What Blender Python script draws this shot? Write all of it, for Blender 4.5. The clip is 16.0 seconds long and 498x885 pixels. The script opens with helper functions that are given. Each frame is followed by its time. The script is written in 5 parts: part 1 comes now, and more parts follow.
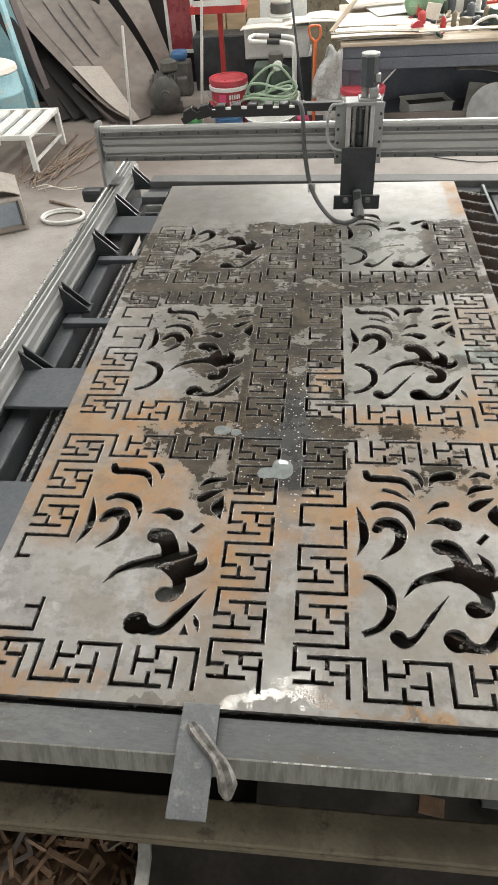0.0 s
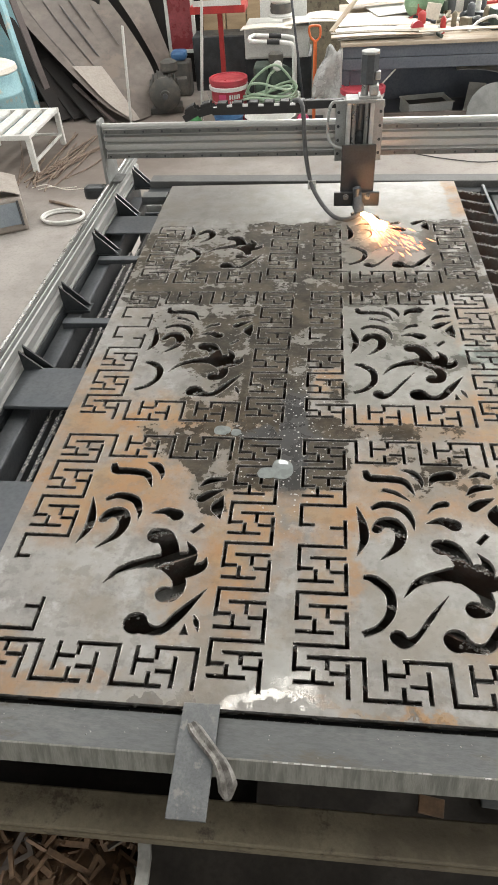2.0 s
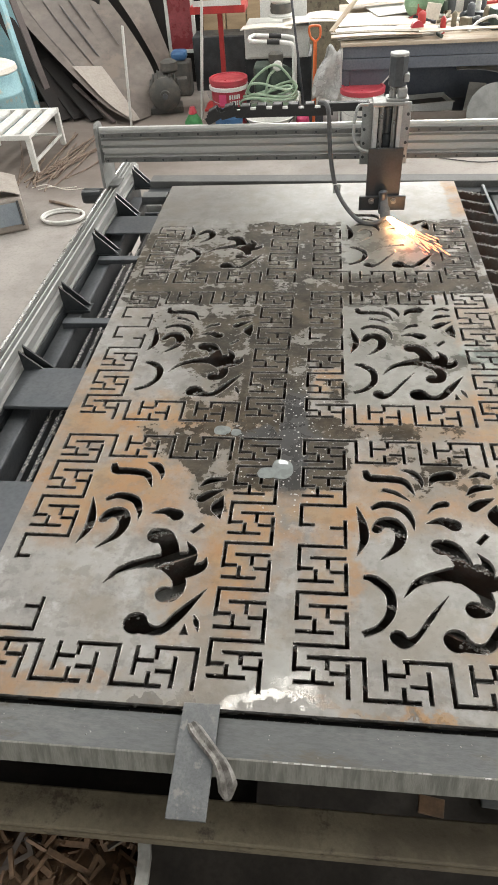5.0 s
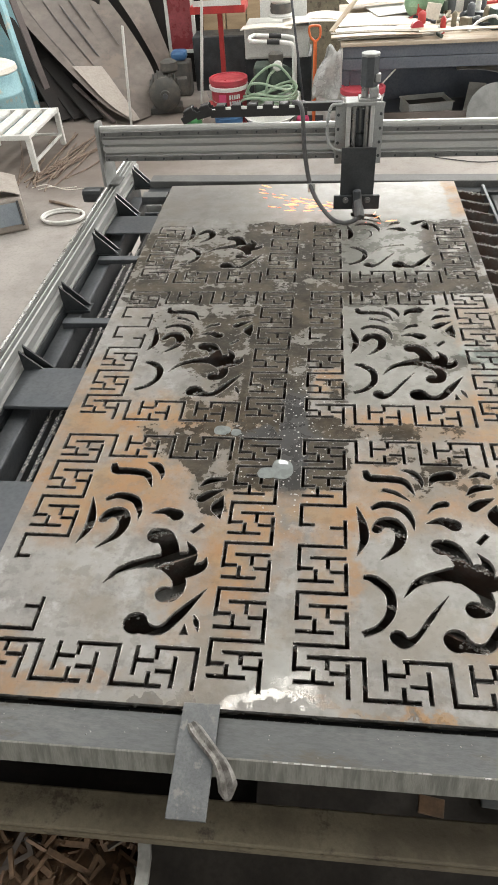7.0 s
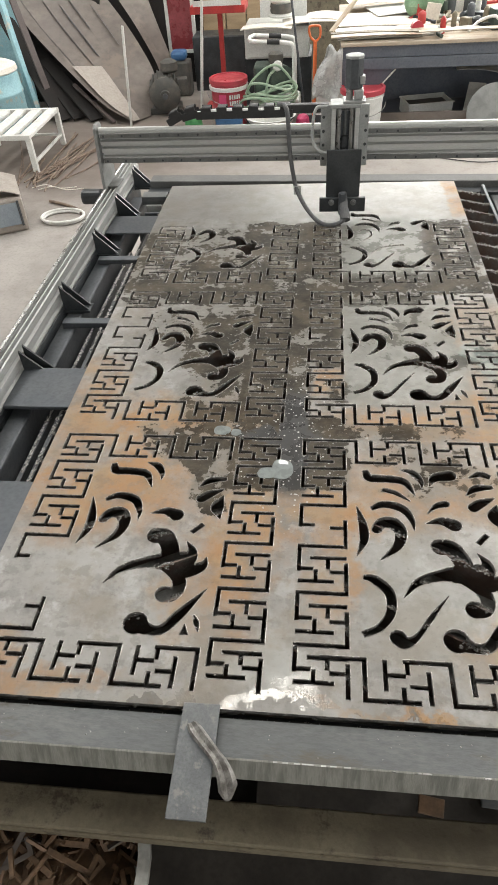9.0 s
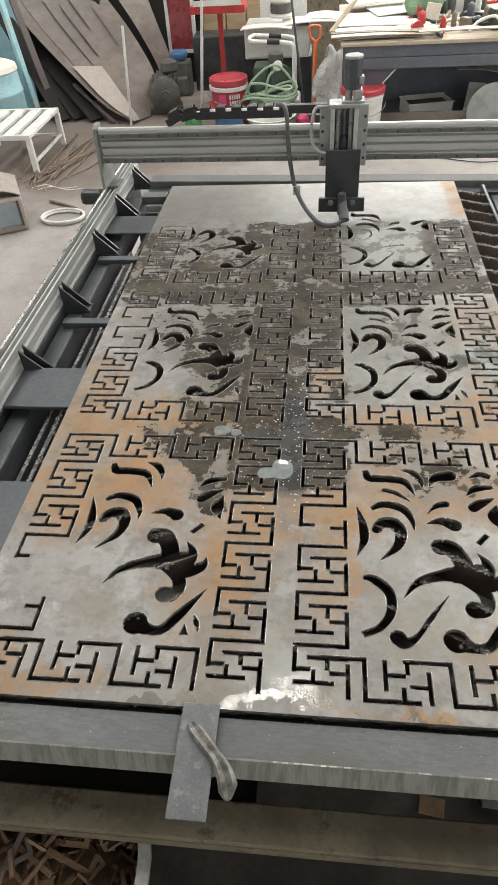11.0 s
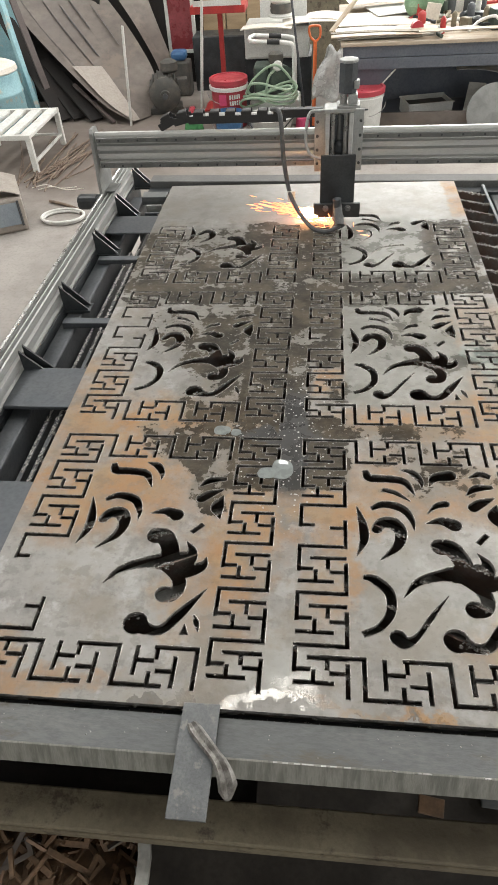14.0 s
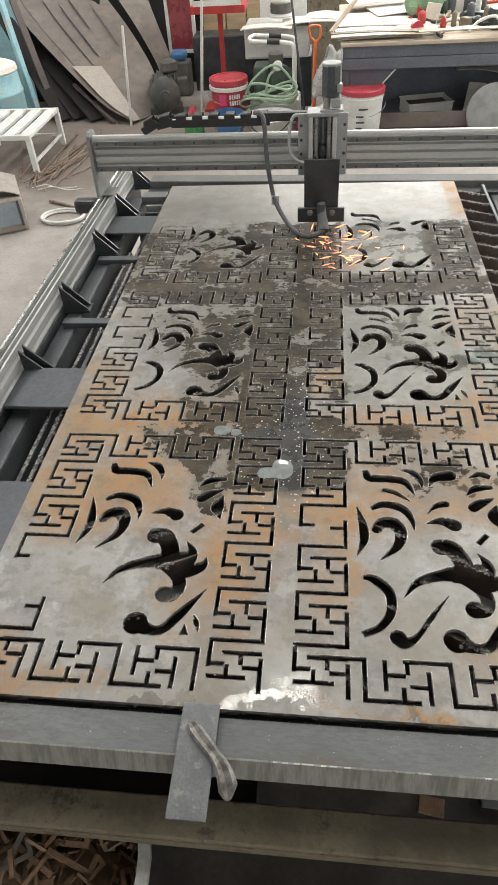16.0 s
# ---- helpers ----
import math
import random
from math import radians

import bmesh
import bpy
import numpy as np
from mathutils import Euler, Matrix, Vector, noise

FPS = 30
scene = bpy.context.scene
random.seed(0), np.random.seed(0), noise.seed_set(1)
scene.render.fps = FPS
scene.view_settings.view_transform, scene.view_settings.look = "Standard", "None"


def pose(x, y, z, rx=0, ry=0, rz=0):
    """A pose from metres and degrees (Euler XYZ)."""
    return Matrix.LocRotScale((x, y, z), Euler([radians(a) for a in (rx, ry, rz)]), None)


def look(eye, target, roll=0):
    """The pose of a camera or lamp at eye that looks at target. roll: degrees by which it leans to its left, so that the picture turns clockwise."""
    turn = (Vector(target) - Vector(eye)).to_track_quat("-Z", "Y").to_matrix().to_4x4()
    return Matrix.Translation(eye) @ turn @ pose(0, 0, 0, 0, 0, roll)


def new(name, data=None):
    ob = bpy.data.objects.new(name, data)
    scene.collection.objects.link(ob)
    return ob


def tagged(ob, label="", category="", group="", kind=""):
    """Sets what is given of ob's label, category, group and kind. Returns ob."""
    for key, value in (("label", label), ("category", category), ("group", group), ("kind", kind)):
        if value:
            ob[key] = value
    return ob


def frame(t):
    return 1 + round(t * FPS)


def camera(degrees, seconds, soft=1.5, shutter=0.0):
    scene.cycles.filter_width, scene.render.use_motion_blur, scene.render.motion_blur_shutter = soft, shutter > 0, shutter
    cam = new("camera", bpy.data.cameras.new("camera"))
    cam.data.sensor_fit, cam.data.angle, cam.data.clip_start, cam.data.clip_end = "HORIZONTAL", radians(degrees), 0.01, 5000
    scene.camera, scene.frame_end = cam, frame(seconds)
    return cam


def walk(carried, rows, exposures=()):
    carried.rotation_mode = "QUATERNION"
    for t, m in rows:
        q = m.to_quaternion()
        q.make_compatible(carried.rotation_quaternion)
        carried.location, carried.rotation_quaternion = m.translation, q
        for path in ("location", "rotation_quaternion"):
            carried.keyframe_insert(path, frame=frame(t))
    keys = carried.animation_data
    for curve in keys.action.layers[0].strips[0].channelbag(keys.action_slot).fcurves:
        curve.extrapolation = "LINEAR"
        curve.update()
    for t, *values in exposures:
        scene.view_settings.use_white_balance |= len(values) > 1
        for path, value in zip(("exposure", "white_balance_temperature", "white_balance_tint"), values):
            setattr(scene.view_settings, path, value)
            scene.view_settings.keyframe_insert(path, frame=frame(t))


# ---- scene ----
EYE = Vector((0.0, 0.0, 1.732))
AIM = EYE + Vector((-0.10716, 0.72741, -0.67778))
cam = camera(42.4, 16.0, soft=1.55)
walk(cam, [(0.0, look(EYE, AIM, -4.2555)), (16.0, look(EYE, AIM, -4.2555))],
     [(0.0, 0.46), (9.0, 0.49), (11.5, 0.40), (16.0, 0.41)])

# ---- light ----
world = bpy.data.worlds.new("world")
scene.world = world
world.use_nodes = True
wt = world.node_tree
sky = wt.nodes.new("ShaderNodeTexSky")
sky.sky_type, sky.sun_disc = "NISHITA", False
sky.sun_elevation, sky.sun_rotation = radians(48), radians(30)
wt.nodes["Background"].inputs[1].default_value = 0.10
wt.links.new(sky.outputs[0], wt.nodes["Background"].inputs[0])
sun = new("sun", bpy.data.lights.new("sun", "SUN"))
sun.data.energy, sun.data.angle, sun.data.color = 0.8, radians(14), (1.0, 0.96, 0.9)
sun.matrix_world = look((3, 9, 12), (0, 2, 0))


def daylight_lamp(eye, target, wide, high, power, tint=(1.0, 0.975, 0.915)):
    ob = new("daylight_lamp", bpy.data.lights.new("daylight_lamp", "AREA"))
    ob.data.shape, ob.data.size, ob.data.size_y = "RECTANGLE", wide, high
    ob.data.energy, ob.data.color = power, tint
    ob.matrix_world = look(eye, target)
    return ob


# Two side roof lamps, added for soft overhead light through openings out of view.
daylight_lamp((-2.7, 4.6, 4.95), (-2.7, 4.601, 0), 1.4, 7.5, 142)
daylight_lamp((2.7, 4.6, 4.95), (2.7, 4.601, 0), 1.4, 7.5, 200)
daylight_lamp((-0.40, 5.50, 4.95), (-0.40, 5.501, 0), 0.11, 0.16, 1.6)
daylight_lamp((-0.42, 2.5, 4.95), (-0.42, 2.501, 0), 0.7, 0.7, 22)
# Added roof lamp that brightens bench and pump; no such source is known.
daylight_lamp((0.9, 6.6, 4.95), (0.9, 6.601, 0), 0.8, 0.8, 50)
daylight_lamp((1.3, 8.9, 2.0), (1.0, 5.0, 0.6), 4.0, 1.7, 185)
# Added fill lamp from the left, out of view.
daylight_lamp((-4.9, 2.5, 2.4), (0, 3.2, 0.8), 3.0, 2.0, 45)
daylight_lamp((5.9, 5.6, 2.3), (0.3, 5.2, 0.5), 3.6, 1.8, 150)
daylight_lamp((1.9, -4.9, 2.7), (0.3, 3.5, 0.8), 4.0, 2.0, 90)

# ---- materials ----


class Nodes:
    """Short hand for a material's node tree."""

    def __init__(self, name):
        self.mat = bpy.data.materials.new(name)
        self.mat.use_nodes = True
        self.t = self.mat.node_tree
        self.b = self.t.nodes["Principled BSDF"]
        self.obj = self.t.nodes.new("ShaderNodeTexCoord").outputs["Object"]

    def node(self, kind, **props):
        n = self.t.nodes.new(kind)
        if kind == "ShaderNodeMath":
            n.operation = props["operation"]
        elif kind == "ShaderNodeVectorMath":
            n.operation = props["operation"]
        return n

    def put(self, value, socket):
        if isinstance(value, bpy.types.NodeSocket):
            self.t.links.new(value, socket)
        else:
            socket.default_value = value

    def math(self, op, a, b=0.0, clamp=False):
        n = self.node("ShaderNodeMath", operation=op)
        n.use_clamp = clamp
        self.put(a, n.inputs[0]), self.put(b, n.inputs[1])
        return n.outputs[0]

    def vmath(self, op, a, b):
        n = self.node("ShaderNodeVectorMath", operation=op)
        self.put(a, n.inputs[0]), self.put(b, n.inputs[1])
        return n.outputs["Value"] if op in ("LENGTH", "DISTANCE", "DOT_PRODUCT") else n.outputs[0]

    def noise(self, scale, detail=4.0, rough=0.6, vec=None):
        n = self.t.nodes.new("ShaderNodeTexNoise")
        n.inputs["Scale"].default_value, n.inputs["Detail"].default_value = scale, detail
        n.inputs["Roughness"].default_value = rough
        self.t.links.new(vec or self.obj, n.inputs["Vector"])
        return n

    def stretched(self, x, y, z):
        return self.vmath("MULTIPLY", self.obj, (x, y, z))

    def ramp(self, value, lo, hi, a=0.0, b=1.0):
        n = self.t.nodes.new("ShaderNodeMapRange")
        n.interpolation_type = "SMOOTHSTEP"
        self.put(value, n.inputs[0])
        for i, v in enumerate((lo, hi, a, b)):
            n.inputs[i + 1].default_value = v
        return n.outputs[0]

    def mix(self, f, a, b):
        n = self.t.nodes.new("ShaderNodeMix")
        n.data_type = "RGBA"
        self.put(f, n.inputs[0])
        self.put((*a, 1) if isinstance(a, tuple) else a, n.inputs[6])
        self.put((*b, 1) if isinstance(b, tuple) else b, n.inputs[7])
        return n.outputs[2]

    def bump(self, height, strength=0.2, distance=0.01):
        n = self.t.nodes.new("ShaderNodeBump")
        n.inputs["Strength"].default_value, n.inputs["Distance"].default_value = strength, distance
        self.t.links.new(height, n.inputs["Height"])
        self.t.links.new(n.outputs[0], self.b.inputs["Normal"])

    def finish(self, color, rough, metal=0.0):
        self.put((*color, 1) if isinstance(color, tuple) else color, self.b.inputs["Base Color"])
        self.put(rough, self.b.inputs["Roughness"])
        self.put(metal, self.b.inputs["Metallic"])
        return self.mat


def worn(name, a, b, rough=0.6, metal=0.0, scale=6.0, fine=80.0, bump=0.15, stretch=(1, 1, 1), edge=(0.4, 0.65), dirt=None):
    """Two tones in large patches, fine grain over them, and uneven gloss."""
    n = Nodes(name)
    vec = n.stretched(*stretch)
    big = n.noise(scale, 5, 0.62, vec).outputs[0]
    small = n.noise(fine, 3, 0.6, vec).outputs[0]
    col = n.mix(n.ramp(big, *edge), a, b)
    col = n.mix(n.ramp(small, 0.35, 0.75, 0.0, 0.45), col, tuple(0.55 * v for v in a))
    if dirt:
        col = n.mix(n.ramp(n.noise(scale * 2.3, 6, 0.7, vec).outputs[0], 0.54, 0.66), col, dirt)
    r = n.ramp(big, 0.3, 0.7, max(0.05, rough - 0.12), min(1.0, rough + 0.12))
    n.bump(small, bump, 0.004)
    return n.finish(col, r, metal)


def glow(name, color, strength):
    n = Nodes(name)
    n.b.inputs["Emission Color"].default_value = (*color, 1)
    n.b.inputs["Emission Strength"].default_value = strength
    return n.finish(color, 0.5)


def sheet_steel():
    n = Nodes("mill_steel_sheet")

    def wander(scale, amount, detail=5, rough=0.65):
        shift = n.vmath("SUBTRACT", n.noise(scale, detail, rough).outputs["Color"], (0.5, 0.5, 0.5))
        return n.vmath("MULTIPLY", shift, (amount, amount, 0.0))

    p = n.vmath("ADD", n.vmath("ADD", n.obj, wander(5.0, 0.30)), wander(24.0, 0.07, 4, 0.7))
    q = n.vmath("ADD", n.vmath("ADD", n.obj, wander(4.0, 0.07)), wander(30.0, 0.04, 5, 0.75))

    def patch(cx, cy, rx, ry, soft=0.5, amount=1.0):
        d = n.vmath("LENGTH", n.vmath("MULTIPLY", n.vmath("SUBTRACT", p, (cx, cy, 0)), (1 / rx, 1 / ry, 0)), (0, 0, 0))
        return n.ramp(d, 1.0 - soft, 1.0 + soft, amount, 0.0)

    def field(x0, x1, y0, y1, soft=0.15, amount=1.0):
        """A stain with straight sides, as between two rows of cuts."""
        a = n.vmath("MULTIPLY", n.vmath("SUBTRACT", q, ((x0 + x1) / 2, (y0 + y1) / 2, 0)), (2 / (x1 - x0), 2 / (y1 - y0), 0))
        xyz = n.t.nodes.new("ShaderNodeSeparateXYZ")
        n.t.links.new(n.vmath("ABSOLUTE", a, (0, 0, 0)), xyz.inputs[0])
        return n.ramp(n.math("MAXIMUM", xyz.outputs[0], xyz.outputs[1]), 1.0 - soft, 1.0 + soft, amount, 0.0)

    def joined(values):
        out = values[0]
        for v in values[1:]:
            out = n.math("MAXIMUM", out, v)
        return out

    rust = joined([patch(-0.42, 1.22, 0.34, 0.10), patch(-0.53, 1.02, 0.22, 0.15), patch(-0.17, 0.88, 0.10, 0.20),
                   patch(0.05, 0.95, 0.10, 0.07), patch(0.30, 1.02, 0.26, 0.10, amount=0.8), patch(0.34, 1.22, 0.32, 0.06), patch(0.03, 0.78, 0.05, 0.12, amount=0.8),
                   patch(-0.62, 1.38, 0.08, 0.15), field(0.49, 0.56, 2.48, 2.84, 0.25), patch(-0.24, 0.74, 0.05, 0.10, amount=0.8), patch(-0.55, 0.54, 0.20, 0.03, amount=0.7),
                   field(-0.02, 0.065, 1.36, 1.47, 0.2, 0.9), patch(0.39, 1.66, 0.02, 0.12, 0.3, 0.7), patch(0.40, 1.32, 0.14, 0.05), patch(0.36, 0.50, 0.3, 0.012),
                   field(0.40, 0.57, 1.36, 1.80, 0.3, 0.45), patch(0.40, 0.62, 0.10, 0.06, amount=0.6)])
    soot = joined([field(-0.69, 0.56, 1.885, 2.03, 0.10, 0.86), field(-0.69, -0.52, 2.0, 2.36, 0.25, 0.68), field(-0.30, 0.06, 1.95, 2.43, 0.14, 0.92),
                   field(0.36, 0.56, 1.95, 2.44, 0.14, 0.84), patch(-0.30, 2.08, 0.26, 0.12, 0.4, 0.8), patch(0.20, 2.40, 0.16, 0.05, 0.5, 0.66),
                   field(-0.66, 0.33, 1.80, 1.90, 0.12, 0.74), field(-0.215, -0.025, 1.23, 1.92, 0.10, 0.92), field(-0.04, 0.066, 1.47, 1.90, 0.12, 0.84),
                   patch(-0.29, 1.56, 0.11, 0.24, 0.45, 0.86), patch(-0.44, 1.62, 0.05, 0.05, 0.4, 0.7), field(-0.36, -0.19, 1.245, 1.33, 0.3, 0.8),
                   field(-0.225, 0.070, 1.0, 1.26, 0.10, 1.0), patch(-0.30, 1.16, 0.13, 0.09, 0.4, 0.9), patch(-0.25, 1.02, 0.05, 0.07, 0.4, 0.8),
                   field(0.03, 0.36, 1.185, 1.245, 0.35, 0.66), patch(0.30, 1.09, 0.09, 0.04, 0.5, 0.55), patch(0.36, 1.50, 0.12, 0.05, 0.4, 0.6), patch(0.06, 1.36, 0.05, 0.06, 0.5, 0.6),
                   field(0.05, 0.38, 2.02, 2.42, 0.2, 0.44), field(-0.54, -0.28, 2.03, 2.38, 0.2, 0.48), patch(0.24, 1.66, 0.20, 0.20, 0.5, 0.36), patch(-0.44, 1.66, 0.16, 0.16, 0.5, 0.42),
                   field(0.42, 0.56, 1.28, 1.80, 0.25, 0.40), patch(0.30, 1.07, 0.16, 0.10, 0.5, 0.42)])
    oil = joined([field(-0.098, -0.028, 0.985, 1.37, 0.16), patch(-0.10, 1.20, 0.10, 0.03, 0.3)])
    shiny = joined([patch(-0.10, 0.499, 0.17, 0.016, 0.35), patch(-0.02, 0.55, 0.045, 0.05, 0.4), patch(-0.25, 0.495, 0.06, 0.012, 0.3), patch(0.2, 0.492, 0.08, 0.008, 0.3)])
    big, mid = n.noise(3.2, 6, 0.66).outputs[0], n.noise(17.0, 5, 0.65).outputs[0]
    fine, grit = n.noise(120.0, 3, 0.6).outputs[0], n.noise(420.0, 2, 0.5).outputs[0]
    col = n.mix(n.ramp(big, 0.35, 0.65), (0.215, 0.205, 0.190), (0.275, 0.266, 0.250))
    col = n.mix(n.ramp(n.noise(6.0, 5, 0.6).outputs[0], 0.52, 0.66, 0.0, 0.5), col, (0.33, 0.328, 0.318))
    col = n.mix(n.ramp(n.noise(7.5, 7, 0.72).outputs[0], 0.48, 0.62, 0.0, 0.55), col, (0.125, 0.12, 0.112))
    col = n.mix(n.ramp(n.noise(26.0, 4, 0.6).outputs[0], 0.54, 0.62, 0.0, 0.50), col, (0.145, 0.136, 0.124))
    col = n.mix(n.ramp(n.noise(13.0, 6, 0.7, n.vmath("ADD", n.obj, (3.0, 5.0, 0))).outputs[0], 0.54, 0.64, 0.0, 0.5), col, (0.36, 0.355, 0.34))
    col = n.mix(n.ramp(n.noise(4.6, 7, 0.7, n.vmath("ADD", n.obj, (7.3, 2.1, 0))).outputs[0], 0.47, 0.62, 0.0, 0.60), col, (0.170, 0.142, 0.105))
    col = n.mix(joined([patch(0.22, 0.74, 0.20, 0.13, 0.5, 0.25), patch(-0.08, 0.60, 0.06, 0.08, 0.5, 0.5)]), col, (0.335, 0.340, 0.325))
    rust_tone = n.mix(n.ramp(n.noise(10.0, 5, 0.6).outputs[0], 0.36, 0.66), (0.315, 0.168, 0.066), (0.280, 0.192, 0.108))
    rust_tone = n.mix(n.ramp(mid, 0.52, 0.68, 0.0, 0.6), rust_tone, (0.20, 0.128, 0.070))
    rust_tone = n.mix(n.ramp(n.noise(5.5, 6, 0.7, n.vmath("ADD", n.obj, (2.0, 9.0, 0))).outputs[0], 0.52, 0.66, 0.0, 0.65), rust_tone, (0.155, 0.125, 0.092))
    col = n.mix(n.math("MULTIPLY", rust, n.ramp(n.noise(7.0, 6, 0.68).outputs[0], 0.34, 0.56, 0.30, 1.0)), col, rust_tone)
    flake = n.math("ADD", n.math("MULTIPLY", n.math("SUBTRACT", n.noise(12.0, 5, 0.62).outputs[0], 0.5), 2.6), n.math("MULTIPLY", n.math("SUBTRACT", n.noise(40.0, 5, 0.7).outputs[0], 0.5), 1.5))
    soot_amount = n.math("MULTIPLY", n.ramp(n.math("ADD", n.math("MULTIPLY", soot, 0.88), flake), 0.42, 0.58), n.ramp(soot, 0.12, 0.4))
    soot_tone = n.mix(n.ramp(n.noise(9.0, 5, 0.65).outputs[0], 0.38, 0.64), (0.026, 0.0222, 0.0165), (0.076, 0.063, 0.045))
    soot_tone = n.mix(n.ramp(n.noise(44.0, 5, 0.7).outputs[0], 0.52, 0.70, 0.0, 0.6), soot_tone, (0.105, 0.095, 0.078))
    col = n.mix(n.math("MULTIPLY", soot_amount, 0.94), col, soot_tone)
    haze = n.math("MULTIPLY", n.ramp(soot, 0.05, 0.6), n.math("SUBTRACT", 1.0, soot_amount))
    col = n.mix(n.math("MULTIPLY", haze, 0.55), col, (0.135, 0.128, 0.108))
    col = n.mix(n.ramp(fine, 0.58, 0.78, 0.0, 0.30), col, (0.07, 0.06, 0.05))
    col = n.mix(joined([field(0.065, 0.40, 1.30, 1.84, 0.1, 0.45), field(0.065, 0.36, 2.0, 2.5, 0.2, 0.65)]), col, (0.15, 0.155, 0.138))
    col = n.mix(field(-0.72, 0.485, 2.46, 2.90, 0.12, 0.6), col, (0.205, 0.196, 0.182))
    col = n.mix(n.math("MULTIPLY", oil, 0.88), col, (0.026, 0.027, 0.028))
    drops = n.t.nodes.new("ShaderNodeTexVoronoi")
    drops.inputs["Scale"].default_value = 95.0
    n.t.links.new(n.obj, drops.inputs["Vector"])
    near_oil = joined([patch(-0.06, 1.22, 0.10, 0.30, 0.4), patch(-0.13, 1.05, 0.08, 0.05, 0.4), oil])
    dots = n.math("MULTIPLY", n.ramp(drops.outputs["Distance"], 0.18, 0.28, 1.0, 0.0), n.ramp(n.noise(70.0, 2, 0.5).outputs[0], 0.49, 0.57))
    dots = n.math("MULTIPLY", dots, near_oil)
    col = n.mix(dots, col, (0.62, 0.62, 0.60))
    teal = joined([patch(0.43, 1.57, 0.05, 0.06, 0.4), patch(0.47, 1.50, 0.04, 0.07, 0.4)])
    col = n.mix(n.math("MULTIPLY", teal, 0.6), col, (0.20, 0.245, 0.23))
    chips = n.math("MULTIPLY", n.ramp(n.noise(55.0, 3, 0.6).outputs[0], 0.66, 0.70), n.math("ADD", 0.10, soot, True))
    col = n.mix(n.math("MULTIPLY", chips, 0.7), col, (0.36, 0.355, 0.34))
    rough = n.ramp(mid, 0.3, 0.7, 0.36, 0.52)
    rough = n.math("SUBTRACT", rough, n.math("MAXIMUM", n.math("MULTIPLY", shiny, 0.30), n.math("MULTIPLY", oil, 0.20)))
    rough = n.math("ADD", rough, n.math("MULTIPLY", rust, 0.12))
    rough = n.math("ADD", rough, n.math("MULTIPLY", n.math("SUBTRACT", soot_amount, oil, True), 0.16))
    n.put(n.ramp(n.math("SUBTRACT", soot_amount, oil, True), 0.0, 1.0, 0.5, 0.12), n.b.inputs["Specular IOR Level"])
    rough = n.math("MAXIMUM", rough, 0.07)
    high = n.math("ADD", n.math("MULTIPLY", fine, 0.5), n.math("ADD", mid, n.math("MULTIPLY", grit, 0.2)))
    n.bump(high, 0.14, 0.004)
    metal = n.math("MULTIPLY", n.math("SUBTRACT", 1.0, n.math("MAXIMUM", rust, soot_amount), True), 0.30)
    return n.finish(col, rough, metal)


SHEET = sheet_steel()


def concrete():
    n = Nodes("concrete_floor")
    warp = n.vmath("MULTIPLY", n.vmath("SUBTRACT", n.noise(1.6, 5, 0.65).outputs["Color"], (0.5, 0.5, 0.5)), (1.1, 1.1, 0))
    d = n.vmath("LENGTH", n.vmath("MULTIPLY", n.vmath("SUBTRACT", n.vmath("ADD", n.obj, warp), (-1.9, 5.6, 0)), (0.75, 0.72, 0)), (0, 0, 0))
    swept = n.ramp(d, 0.6, 1.4, 1.0, 0.0)
    big, mid, fine = n.noise(1.3, 5, 0.62).outputs[0], n.noise(9.0, 6, 0.68).outputs[0], n.noise(60.0, 3, 0.6).outputs[0]
    col = n.mix(n.ramp(big, 0.4, 0.65), (0.335, 0.310, 0.288), (0.245, 0.225, 0.208))
    col = n.mix(n.math("MULTIPLY", swept, 0.8), col, (0.125, 0.098, 0.08))
    col = n.mix(n.ramp(mid, 0.53, 0.68, 0.0, 0.28), col, (0.18, 0.15, 0.125))
    col = n.mix(n.ramp(fine, 0.45, 0.75, 0.0, 0.3), col, (0.14, 0.125, 0.11))
    n.bump(mid, 0.15, 0.004)
    return n.finish(col, n.ramp(mid, 0.3, 0.7, 0.65, 0.9))


CONCRETE = concrete()
SLAG = worn("cut_edge_slag", (0.09, 0.085, 0.08), (0.30, 0.285, 0.27), 0.4, 0.3, 60, 300, 0.5)
SLAG_BRIGHT = worn("slag_crust", (0.50, 0.49, 0.47), (0.16, 0.15, 0.14), 0.28, 0.5, 90, 400, 0.6)
LIP = worn("bright_cut_lip", (0.52, 0.50, 0.47), (0.22, 0.20, 0.18), 0.30, 0.6, 30, 260, 0.3)


def coolant():
    n = Nodes("milky_coolant")
    tone = n.noise(40.0, 4, 0.6).outputs[0]
    return n.finish(n.mix(n.ramp(tone, 0.4, 0.6), (0.24, 0.262, 0.255), (0.19, 0.208, 0.205)), n.ramp(tone, 0.3, 0.7, 0.02, 0.045))


POOL = coolant()
SPATTER = worn("spatter_crust", (0.62, 0.60, 0.57), (0.30, 0.28, 0.26), 0.35, 0.4, 70, 300, 0.5)
FAR_GREY = worn("dull_grey_paint", (0.10, 0.10, 0.098), (0.15, 0.148, 0.142), 0.75, 0.0, 7, 140, 0.12)
WALL = worn("plastered_wall", (0.42, 0.40, 0.37), (0.32, 0.30, 0.28), 0.9, 0, 1.5, 40)
ROOF = worn("roof_sheeting", (0.34, 0.33, 0.31), (0.26, 0.25, 0.24), 0.7, 0.0, 1.2, 30)
GREY_PAINT = worn("grey_paint", (0.112, 0.119, 0.120), (0.180, 0.186, 0.180), 0.5, 0.1, 6, 170, 0.15, stretch=(0.35, 1, 1), dirt=(0.10, 0.092, 0.075))
